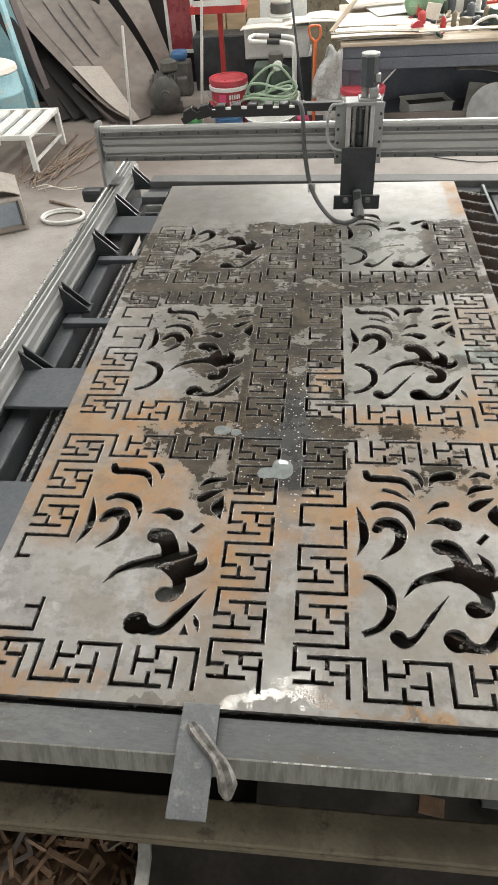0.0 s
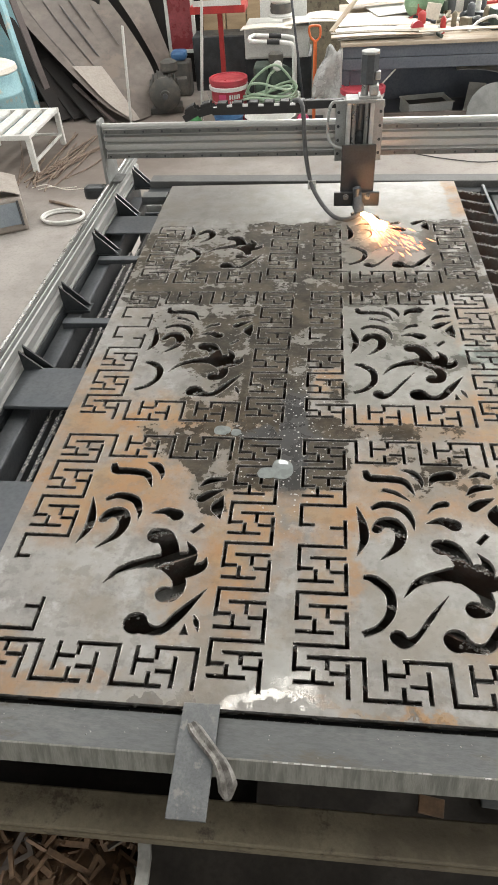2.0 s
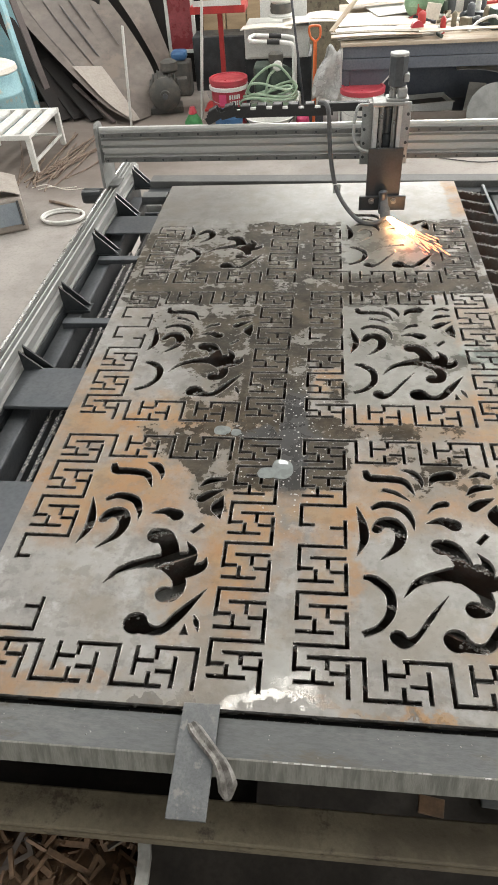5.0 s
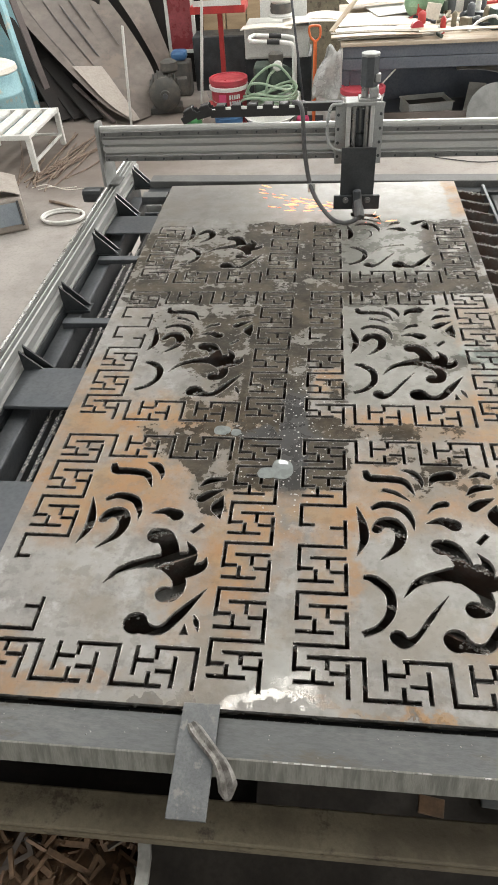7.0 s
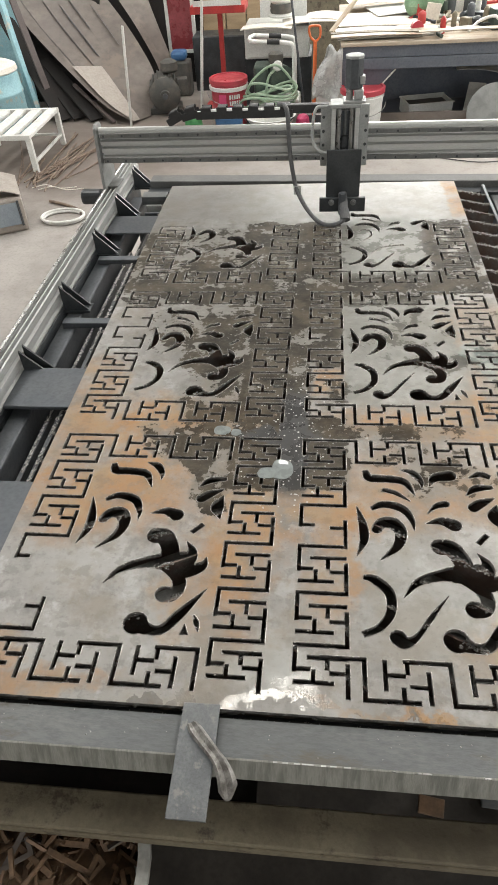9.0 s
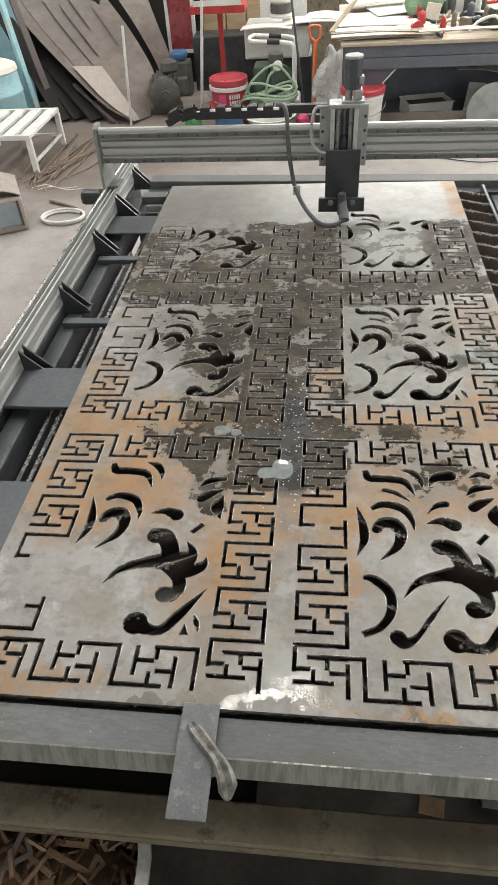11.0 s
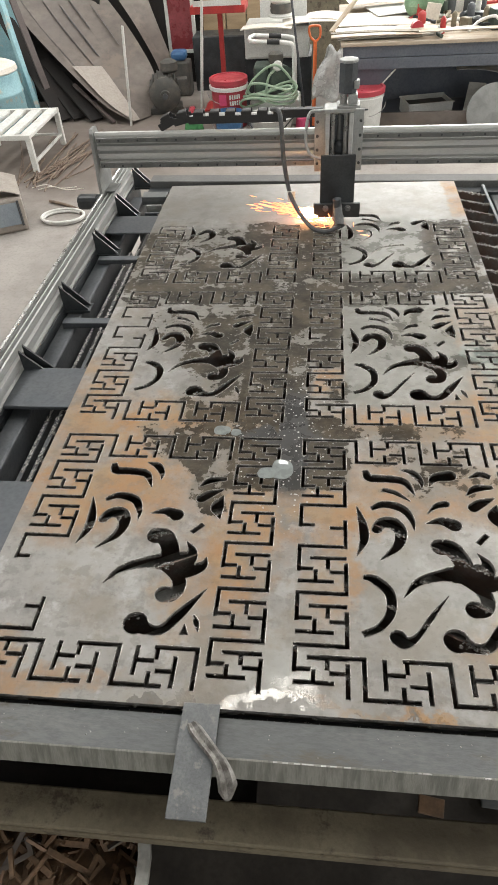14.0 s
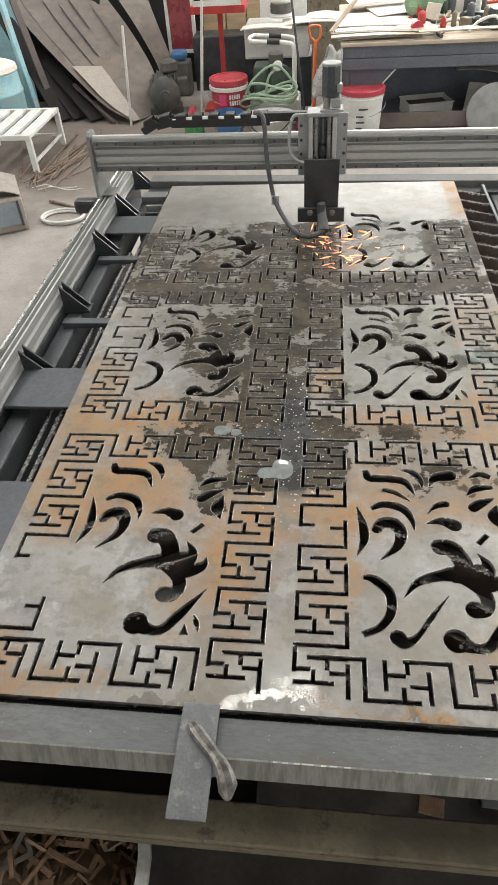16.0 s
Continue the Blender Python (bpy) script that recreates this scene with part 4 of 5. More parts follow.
part("nozzle", lathe([(0.006, 0.012), (0.013, 0.018), (0.0145, 0.024), (0.0145, 0.10), (0.006, 0.104)], 16, pose(0.0, -0.178, 0.0)), DARK_STEEL, carriage, "dark cutting nozzle")
part("torch_hose", tube([(-0.25, -0.005, 0.37), (-0.225, -0.03, 0.372), (-0.213, -0.05, 0.34), (-0.205, -0.07, 0.22), (-0.190, -0.09, 0.13), (-0.172, -0.12, 0.08), (-0.135, -0.17, 0.036), (-0.090, -0.225, 0.010), (-0.048, -0.25, 0.006), (-0.01, -0.245, 0.012), (0.012, -0.228, 0.022)], 0.0085, 10), GREY_RUBBER, carriage, "dark grey looping torch hose")
part("hose_tag", box(-0.190, -0.160, -0.112, -0.109, 0.070, 0.105, 0.001), PALE_GREY, carriage, "pale paper tag")
part("wire_loop", tube([(-0.07, -0.06, 0.372), (-0.105, -0.07, 0.372), (-0.118, -0.09, 0.33), (-0.118, -0.10, 0.27), (-0.095, -0.11, 0.235), (-0.04, -0.12, 0.222), (0.0, -0.125, 0.215)], 0.006, 8), ALU_DULL, carriage, "grey motor wire")
part("chain_arm", box(-0.21, -0.06, 0.02, 0.05, 0.33, 0.36, 0.003), BLACK_RUBBER, carriage)
link = bmesh.new()
for y in (-0.014, 0.028):
    add_box(link, -0.004, 0.064, y, y + 0.005, -0.012, 0.016, 0.002)
    add_box(link, 0.016, 0.056, y, y + 0.005, 0.014, 0.030, 0.002)
add_box(link, 0.020, 0.052, -0.009, 0.028, 0.026, 0.031, 0.001), add_box(link, 0.010, 0.050, -0.009, 0.028, -0.012, -0.008, 0.001)
link_mesh = mesh_of("chain_link", link, BLACK_RUBBER)
for i in range(8):
    bend = max(0, i - 5)
    ob = new("chain_link", link_mesh)
    ob.parent, ob.matrix_basis = carriage, pose(-0.20 - 0.0615 * (i + 1) + 0.004 * bend, 0.03, 0.330 - 0.006 * bend ** 2, 0, -13.0 * bend, 0)
part("chain_cable", tube([(-0.20, 0.040, 0.340), (-0.35, 0.038, 0.338), (-0.48, 0.040, 0.340), (-0.60, 0.040, 0.328)], 0.011, 8), WHITE_PAINT, carriage, "pale cables inside the chain", smooth=True)

# ---- under the table's front ----


def pail(name, label, r0, r1, h, m, body, lid=None, lid_label="", rim=None, steps=36):
    ob = thing(name, label, "bucket", m)
    k = h / 0.36
    part("body", lathe([(r0 * 0.97, 0), (r0, 0.006), (r1 * 0.985, h * 0.86), (r1 * 1.03, h * 0.865), (r1 * 1.03, h * 0.885), (r1, h * 0.89), (r1, h), (r1 * 0.975, h), (r0 * 0.95, 0.012)], steps), body, ob, smooth=True)
    if rim:
        part("rim", lathe([(r1 * 1.005, h * 0.80), (r1 * 1.07, h * 0.81), (r1 * 1.08, h * 0.88), (r1 * 1.01, h * 0.89)], steps), rim, ob, smooth=True)
    if lid:
        part("lid", lathe([(r1 * 1.04, h * 0.93), (r1 * 1.06, h * 0.94), (r1 * 1.06, h * 1.02), (r1 * 1.02, h * 1.035), (r1 * 0.93, h * 1.035), (r1 * 0.91, h * 1.01), (0.01, h * 1.012)], steps), lid, ob, lid_label, smooth=True)
    bm = bmesh.new()
    add_tube(bm, [(r1 * 1.04 * math.cos(a), -0.02 + r1 * 1.07 * math.sin(a) * 0.2 - r1 * 0.95, h * 0.84 - 0.11 * math.sin(a)) for a in [math.pi * i / 8 for i in range(9)]], 0.0025, 6, 3)
    part("wire_handle", bm, STEEL, ob)
    return ob


scrap = thing("scrap_tub", "pale tub heaped with rusty steel offcuts below the table", "scrap tub", pose(-0.56, 0.30, 0.0062))
part("tub", lathe([(0.20, 0), (0.205, 0.01), (0.245, 0.29), (0.262, 0.30), (0.262, 0.315), (0.238, 0.315), (0.195, 0.05), (0.19, 0.04)], 40), PALE_GREY, scrap, "scuffed pale plastic tub", smooth=True)
part("scrap_fill", lathe([(0.215, 0.22), (0.16, 0.25), (0.08, 0.27), (0.004, 0.28)], 24), OFFCUT, scrap, "rusty fine scrap")
rnd = random.Random(4)
for i in range(290):
    r, a = 0.235 * math.sqrt(rnd.random()), rnd.uniform(0, 6.28)
    bm = bmesh.new()
    L, w = rnd.uniform(0.035, 0.10), rnd.uniform(0.006, 0.012)
    kind = rnd.random()
    add_box(bm, -L / 2, L / 2, -w / 2, w / 2, -0.0025, 0.0025, 0.0008)
    if kind > 0.4:
        add_box(bm, L / 2 - w, L / 2, -w / 2, L * 0.35, -0.0024, 0.0024, 0.0008)
    if kind > 0.75:
        add_box(bm, -w / 2, w / 2, -L * 0.4, w / 2, -0.0022, 0.0022, 0.0008)
    part("offcut", bm, OFFCUT if rnd.random() < 0.92 else PLATE_GREY, scrap, m=pose(r * math.cos(a), r * math.sin(a), 0.26 + 0.06 * (1 - r / 0.26) + rnd.uniform(-0.02, 0.03), rnd.uniform(-35, 35), rnd.uniform(-35, 35), rnd.uniform(0, 360)))
solo("brown_board", box(-0.03, 0.03, -0.02, 0.02, 0, 0.016, 0.002), OFFCUT, "rusty brown steel board leaning under the table", "steel board", pose(0.292, 0.572, 0.012, 12, 0, -8))
solo("grey_plate", box(-0.16, 0.16, -0.05, 0.05, 0, 0.012, 0.002), GREY_PAINT, "grey steel plate lying under the table", "steel plate", pose(0.575, 0.62, 0.012, 6, 0, -4))
# Dark plate laid in to give the floor its shade under the table.
solo("floor_shade", box(-1.15, 1.15, -0.25, 2.9, 0.0, 0.006, 0.001), TABLE_SHADE, "dark plate put in for the shade on the floor under the table", "steel plate")

# ---- floor at the table's side ----


def stool():
    ob = thing("slatted_stool", "low white painted steel stool with a slatted top", "stool")
    z, x0, x1, y0, y1 = 0.28, -2.78, -2.165, 4.80, 5.49
    for a, b in (((x0, x1), (y0, y0 + 0.03)), ((x0, x1), (y1 - 0.03, y1))):
        part("end_rail", box(*a, *b, z - 0.035, z, 0.003), WHITE_PAINT, ob)
    for i in range(5):
        x = x0 + (x1 - x0 - 0.085) * i / 4
        part("slat", box(x, x + 0.085, y0 + 0.031, y1 - 0.031, z - 0.028, z - 0.002, 0.003), WHITE_PAINT, ob)
    for x in (x0 + 0.01, x1 - 0.03):
        for y, s in ((y0 + 0.015, -1), (y1 - 0.015, 1)):
            bm = bmesh.new()
            add_box(bm, -0.020, 0.020, -0.018, 0.018, 0, z - 0.036, 0.003)
            part("leg", bm, WHITE_PAINT, ob, m=pose(x + 0.01, y, 0))
    part("low_rail", box(x1 - 0.03, x1 - 0.01, y0 + 0.03, y1 - 0.03, 0.07, 0.09, 0.003), WHITE_PAINT, ob)
    part("low_rail", box(x0 + 0.02, x1 - 0.035, y1 - 0.025, y1 - 0.005, 0.07, 0.09, 0.003), WHITE_PAINT, ob)


stool()
bm = bmesh.new()
rnd = random.Random(8)
for k in range(2):
    add_tube(bm, [(-1.715 + (0.135 + 0.008 * k) * math.cos(a) + 0.004 * rnd.random(), 3.985 + (0.10 + 0.006 * k) * math.sin(a), 0.012 + 0.012 * k) for a in [0.5236 * i for i in range(12)] + [0.0]], 0.009, 8, 4)
solo("hose_coil", bm, WHITE_PAINT, "small coil of white plastic hose on the floor", "hose coil", smooth=True)
solo("hose_end", tube([(-1.60, 4.03, 0.012), (-1.66, 4.12, 0.012), (-1.78, 4.20, 0.012), (-1.90, 4.26, 0.012)], 0.010, 8), TWIG, "thin brown hose end beside the coil", "hose", smooth=True)
blower = thing("machine_cover", "grey sheet metal cover with a grey blue panel", "machine cover", pose(-2.10, 3.90, 0, 0, 0, 26))
part("shell", box(-0.28, 0.16, -0.16, 0.22, 0.0, 0.22, 0.02), REMNANT, blower)
part("side_panel", box(-0.20, 0.12, -0.166, -0.1605, 0.05, 0.19, 0.002), PANEL_BLUE, blower, "grey blue panel")
part("panel_edge", box(0.121, 0.135, -0.168, -0.1605, 0.04, 0.20, 0.001), DARK_STEEL, blower, "dark panel edge")
part("hood", bent_plate(0.44, 0.37, 0.006, 0.06, pose(-0.28, 0.03, 0.222), 10), REMNANT, blower, "brown grey hood")
rnd = random.Random(12)
for i in range(26):
    L, a = rnd.uniform(0.5, 1.15), rnd.uniform(56, 112)
    x = rnd.uniform(-2.28, -1.86)
    y = rnd.uniform(4.40, 4.62) + 0.25 * rnd.random()
    pts = [(L * t, rnd.uniform(-0.02, 0.02), 0.006 + rnd.uniform(0, 0.018)) for t in (0, 0.3, 0.6, 1.0)]
    solo("scrap_strip", tube(pts, rnd.uniform(0.003, 0.007), 5, 4), TWIG, "thin rusty steel strip lying on the floor", "scrap strip", pose(x, y, 0.002, 0, 0, a), group="scrap strips on the floor")
for i in range(2):
    a = rnd.uniform(-30, 10)
    solo("wire_piece", tube([(0, 0, 0.006), (0.1, 0.03, 0.02), (0.22, 0.01, 0.008), (0.33, 0.05, 0.006)], 0.0028, 5, 4), PAPER, "short pale wire on the floor", "wire", pose(-2.12 + 0.06 * i, 4.52 - 0.04 * i, 0.0, 0, 0, a), group="pale wires on the floor")

# ---- leaning steel at the left ----


HAMMOCK = [spline(p, 8) for p in (
    [(-1.70, 5.97, 0.006), (-1.975, 6.08, 0.13), (-2.278, 6.25, 0.354), (-2.689, 6.55, 0.659), (-3.00, 6.84, 0.95)],
    [(-1.585, 6.15, 0.010), (-1.57, 6.42, 0.13), (-1.609, 6.60, 0.275), (-1.833, 6.80, 0.582), (-2.12, 7.02, 0.87)],
    [(-1.47, 6.72, 0.012), (-1.49, 6.82, 0.16), (-1.513, 6.90, 0.285), (-1.643, 7.05, 0.53), (-1.80, 7.22, 0.83)])]


def slumped(a, b, f0, f1, lift, s0=0.0, s1=1.0, ripple=0.0, thick=0.004):
    """A long sheet slumped between two bowed edges, from f0 to f1 across."""
    bm = bmesh.new()
    toward = Vector((0.15, -0.88, 0.45))
    n, rows = len(HAMMOCK[a]) - 1, []
    for i in range(int(s0 * n), int(s1 * n) + 1):
        l, r = HAMMOCK[a][i], HAMMOCK[b][i]
        w = lift + ripple * math.sin(i * 0.5)
        p, q = l.lerp(r, f0) + toward * w, l.lerp(r, f1) + toward * (w * 0.6)
        rows.append([bm.verts.new(v) for v in (p, q, q - toward * thick, p - toward * thick)])
    for p, q in zip(rows, rows[1:]):
        for k in range(4):
            j = (k + 1) % 4
            bm.faces.new((p[k], p[j], q[j], q[k]))
    bm.faces.new(rows[0][::-1]), bm.faces.new(rows[-1])
    return bm


for a, b, f0, f1, lift, mat, lab in (
        (0, 1, 0.0, 0.13, 0.045, PLATE_GREY, "narrow bowed grey steel strip slumped against the others"),
        (0, 1, 0.11, 0.34, 0.030, PLATE_GREY, "long bowed grey steel sheet slumped on its end"),
        (0, 1, 0.32, 0.60, 0.018, PLATE_GREY, "long bowed grey steel sheet slumped on its end"),
        (0, 1, 0.58, 0.86, 0.010, PLATE_GREY, "long bowed grey steel sheet slumped on its end"),
        (0, 1, 0.84, 1.0, 0.0, PLATE_GREY, "narrow bowed grey steel strip slumped against the others"),
        (1, 2, 0.30, 0.60, 0.0, PLATE_GREY, "brown bowed steel sheet leaning behind the grey ones"),
        (1, 2, 0.60, 1.15, -0.02, PLATE_GREY, "dull bowed steel sheet leaning behind the grey ones")):
    solo("leaning_sheet", slumped(a, b, f0, f1, lift), mat, lab, "steel sheet", smooth=True, group="leaning steel sheets")
solo("sheet_remnant", slumped(0, 1, 0.09, 0.42, 0.058, 0.02, 0.56), REMNANT, "pale bowed sheet remnant lying on the steel sheets", "steel sheet", smooth=True)
# Thin dark strips draw the shaded gaps between the sheets.
for f, w, s0, s1 in ((0.125, 0.007, 0.45, 1.0), (0.335, 0.005, 0.3, 1.0), (0.47, 0.009, 0.60, 0.88), (0.60, 0.007, 0.78, 1.0), (0.78, 0.005, 0.66, 0.9)):
    solo("seam_shade", slumped(0, 1, f, f + w, 0.036, s0, s1), DARK_STEEL, "dark narrow strip put in for the shade of a gap between the leaning sheets", "steel strip", group="strips on the leaning sheets")
# Filler boards added so that the space behind the sheets stays in shade.
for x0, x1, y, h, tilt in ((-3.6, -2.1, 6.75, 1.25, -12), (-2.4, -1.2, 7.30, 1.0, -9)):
    solo("dark_fill_board", box(x0, x1, -0.01, 0.01, 0, h, 0.002), SHADED_DARK, "dark board added to fill the shade behind the steel sheets", "board", pose(0, y, 0.003, tilt, 0, 0), group="dark boards")


def leaning_plank(p, q, w, thick, material, label, name="leaning_plank"):
    """A straight plank from its foot p up to q."""
    d = Vector(q) - Vector(p)
    m = Matrix.Translation(p) @ d.to_track_quat("X", "Z").to_matrix().to_4x4()
    solo(name, box(0, d.length, -w / 2, w / 2, -thick / 2, thick / 2, 0.003), material, label, "plank", m, group="planks under the sheets")


# Dark planks; the shade below the sheets is in their colour.
leaning_plank((-2.05, 6.05, 0.02), (-2.70, 6.60, 0.50), 0.13, 0.02, SHADED_DARK, "dark plank leaning under the steel sheets, shade put into its colour")
leaning_plank((-2.22, 6.12, 0.02), (-2.84, 6.62, 0.62), 0.16, 0.02, SHADED_DARK, "dark plank leaning under the steel sheets, shade put into its colour")
leaning_plank((-2.36, 6.05, 0.02), (-2.90, 6.55, 0.80), 0.14, 0.02, SHADED_DARK, "dark plank leaning under the steel sheets, shade put into its colour")
leaning_plank((-1.87, 5.97, 0.014), (-2.26, 6.22, 0.27), 0.03, 0.02, PURPLE_GREY, "thin brown bar leaning under the steel sheets")
solo("brown_bar", box(0, 1.1, -0.03, 0.03, -0.01, 0.01, 0.002), PURPLE_GREY, "brown steel bar leaning beside the blue frame", "steel bar", Matrix.Translation((-2.45, 6.15, 0.02)) @ Vector((-0.24, 0.2, 0.9)).to_track_quat("X", "Z").to_matrix().to_4x4())
solo("blue_bar", box(0, 1.2, -0.022, 0.022, -0.022, 0.022, 0.003), TEAL, "pale blue square bar leaning upright", "steel bar", Matrix.Translation((-2.60, 6.1, 0.02)) @ Vector((-0.12, 0.08, 0.92)).to_track_quat("X", "Z").to_matrix().to_4x4())
cyl = thing("blue_drum", "pale blue chipped drum with a rough pale top", "drum", pose(-2.86, 5.85, 0))
part("drum_body", lathe([(0.25, 0), (0.255, 0.01), (0.255, 0.30), (0.262, 0.31), (0.262, 0.33), (0.255, 0.34), (0.25, 0.46), (0.235, 0.475)], 32), TEAL, cyl, smooth=True)
part("crusted_top", lathe([(0.245, 0.470), (0.258, 0.48), (0.25, 0.515), (0.20, 0.54), (0.05, 0.545)], 32), PAPER, cyl, "rough pale crust", smooth=True)
panel = thing("standing_sheet", "dull blue sheet panel standing behind the drum", "panel", pose(-3.2, 6.5, 0, 0, 0, 8))
part("sheet", box(-0.42, 0.42, -0.01, 0.01, 0, 1.1, 0.003), TEAL, panel)
part("frame_post", box(0.40, 0.44, -0.014, -0.011, 0, 1.1, 0.001), TEAL, panel)
solo("white_stick", rod((-1.71, 5.93, 0.0), (-1.625, 5.84, 0.76), 0.011, 10), WHITE_PAINT, "thin white stick standing upright", "stick")

# ---- electric motor ----
mo = thing("electric_motor", "dusty grey electric motor on the floor", "electric motor", pose(-1.46, 6.33, 0, 0, 0, 12))
part("housing", lathe([(0.07, -0.17), (0.115, -0.165), (0.125, -0.14), (0.125, 0.14), (0.115, 0.165), (0.07, 0.17)], 32, pose(0, 0, 0.18, 90, 0, 0)), MOTOR_GREY, mo, smooth=True)
for i in range(16):
    a = 22.5 * i
    part("fin", box(-0.004, 0.004, -0.13, 0.13, 0.124, 0.142, 0.001), MOTOR_GREY, mo, m=pose(0, 0, 0.18, 0, a, 0))
part("end_bell", lathe([(0.135, 0), (0.135, 0.02), (0.10, 0.045), (0.045, 0.05), (0.04, 0.07)], 28, pose(0, -0.165, 0.18, 90, 0, 0)), MOTOR_GREY, mo, smooth=True)
part("hub", lathe([(0.022, 0), (0.022, 0.03)], 16, pose(0, -0.235, 0.18, 90, 0, 0)), DARK_STEEL, mo)
part("terminal_box", box(0.11, 0.21, -0.06, 0.06, 0.14, 0.26, 0.01), MOTOR_GREY, mo)
part("pump_head", lathe([(0.06, 0), (0.08, 0.02), (0.075, 0.08), (0.04, 0.10)], 24, pose(0.06, 0.02, 0.31)), MOTOR_GREY, mo, smooth=True)
part("foot", box(-0.15, 0.15, -0.10, 0.10, 0.0, 0.05, 0.006), MOTOR_GREY, mo)
bl = thing("blue_motor", "small dull blue motor standing behind the grey one", "electric motor", pose(-1.40, 6.85, 0))
part("body", box(-0.10, 0.10, -0.08, 0.08, 0.0, 0.30, 0.02), MOTOR_GREY, bl)
part("cap", box(-0.07, 0.07, -0.075, 0.075, 0.302, 0.38, 0.025), BLUE_PLASTIC, bl, "dull blue cap")

# ---- tools and pails behind the gantry ----
fr = thing("framed_panel", "pale metal frame with a dark red panel", "framed panel", pose(-1.42, 7.18, 0, 0, 0, -4))
part("red_panel", box(-0.11, 0.13, -0.004, 0.004, 0.30, 1.2, 0.001), GLASS_RED, fr)
for x in (-0.125, 0.13):
    part("post", box(x - 0.015, x + 0.015, -0.02, 0.02, 0.0, 1.22, 0.003), PALE_GREY, fr)
part("cross_rail", box(-0.11, 0.115, -0.018, 0.018, 0.29, 0.32, 0.003), PALE_GREY, fr)
st = thing("tool_stand", "red painted steel stand with a shallow tray", "tool stand", pose(-0.92, 6.4, 0))
part("post", box(-0.02, 0.02, -0.02, 0.02, 0.02, 0.745, 0.003), RED_PAINT, st)
part("tray", box(-0.23, 0.23, -0.14, 0.14, 0.745, 0.80, 0.005), RED_PAINT, st)
part("base", box(-0.18, 0.18, -0.14, 0.14, 0.0, 0.02, 0.004), RED_PAINT, st)
part("tray_front", box(-0.20, 0.20, -0.146, -0.1405, 0.80, 0.84, 0.001), PALE_GREY, st)
solo("steel_pole", rod((-1.09, 6.02, 0.0), (-0.985, 5.98, 1.0), 0.0125, 14), PALE_GREY, "scuffed pale steel pole standing upright", "pole", smooth=True)
broom = thing("broom", "green bristled broom standing on the floor", "broom", pose(-1.09, 5.62, 0, 0, 0, 20))
part("bristles", lathe([(0.05, 0), (0.085, 0.02), (0.07, 0.11), (0.03, 0.17)], 18), GREEN_BROOM, broom, smooth=True)
part("collar", lathe([(0.032, 0.165), (0.036, 0.175), (0.02, 0.22)], 14), RED_PLASTIC, broom, smooth=True)
red_pail = pail("paint_pail", "red paint pail with a red lid and white rim", 0.135, 0.150, 0.36, pose(-0.81, 5.86, 0.0), RED_PLASTIC, RED_PLASTIC, "red lid", WHITE_PAINT)
white_pail = pail("paint_pail", "white paint pail with a bright red lid", 0.140, 0.160, 0.37, pose(0.265, 5.40, 0.0), WHITE_PAINT, RED_PLASTIC, "bright red lid")


for k, wide in enumerate((0.10, 0.085)):
    bm = bmesh.new()
    for i in range(5):
        a0 = -1.45 + i * 0.13
        rr = 0.1505
        vs = [bm.verts.new((rr * math.cos(a), rr * math.sin(a), z)) for a, z in ((a0, 0.235 - k * 0.045), (a0 + 0.09, 0.235 - k * 0.045), (a0 + 0.09, 0.268 - k * 0.045), (a0, 0.268 - k * 0.045))]
        bm.faces.new(vs)
    part("label_bars", bm, WHITE_PAINT, red_pail, "white label marks")
bm = bmesh.new()
vs = [bm.verts.new((0.1505 * math.cos(a), 0.1505 * math.sin(a), z)) for a, z in ((-2.05, 0.19), (-1.62, 0.19), (-1.62, 0.27), (-2.05, 0.27))]
bm.faces.new(vs)
part("label_square", bm, PINK, red_pail, "pale pink label square")
for z, a0, a1 in ((0.255, -1.75, -1.30), (0.205, -1.85, -1.5), (0.165, -1.85, -1.45), (0.125, -1.85, -1.55)):
    bm = bmesh.new()
    vs = [bm.verts.new((0.1575 * math.cos(a), 0.1575 * math.sin(a), zz)) for a, zz in ((a0, z), ((a0 + a1) / 2, z), (a1, z), (a1, z + 0.012), ((a0 + a1) / 2, z + 0.012), (a0, z + 0.012))]
    bm.faces.new((vs[0], vs[1], vs[4], vs[5])), bm.faces.new((vs[1], vs[2], vs[3], vs[4]))
    part("label_bar", bm, DARK_STEEL, white_pail, "dark label bar")
pail("blue_pail", "blue plastic pail without a lid", 0.095, 0.115, 0.22, pose(-0.77, 5.45, 0.0), BLUE_PLASTIC)
basin = thing("basin", "white round basin on the floor", "basin", pose(-0.45, 5.55, 0))
part("bowl", lathe([(0.13, 0), (0.14, 0.005), (0.195, 0.15), (0.205, 0.16), (0.195, 0.162), (0.13, 0.012)], 36), WHITE_PAINT, basin, smooth=True)
part("wire_handle", tube([(-0.19, -0.08, 0.16), (-0.1, -0.2, 0.10), (0.0, -0.215, 0.08), (0.1, -0.2, 0.10), (0.19, -0.08, 0.16)], 0.005, 6), BLACK_RUBBER, basin)
solo("pink_cap", lathe([(0.06, 0), (0.062, 0.02), (0.05, 0.12), (0.03, 0.14)], 20), PINK, "small bright pink plastic cup on the floor", "cup", pose(-0.19, 5.6, 0), smooth=True)

# pump with hoses
pu = thing("pump", "portable green pump with a white tubular frame", "pump", pose(-0.44, 5.95, 0))
part("tank", box(-0.20, 0.22, -0.15, 0.15, 0.0, 0.20, 0.03), PALE_GREY, pu, "pale grey base tank", smooth=True)
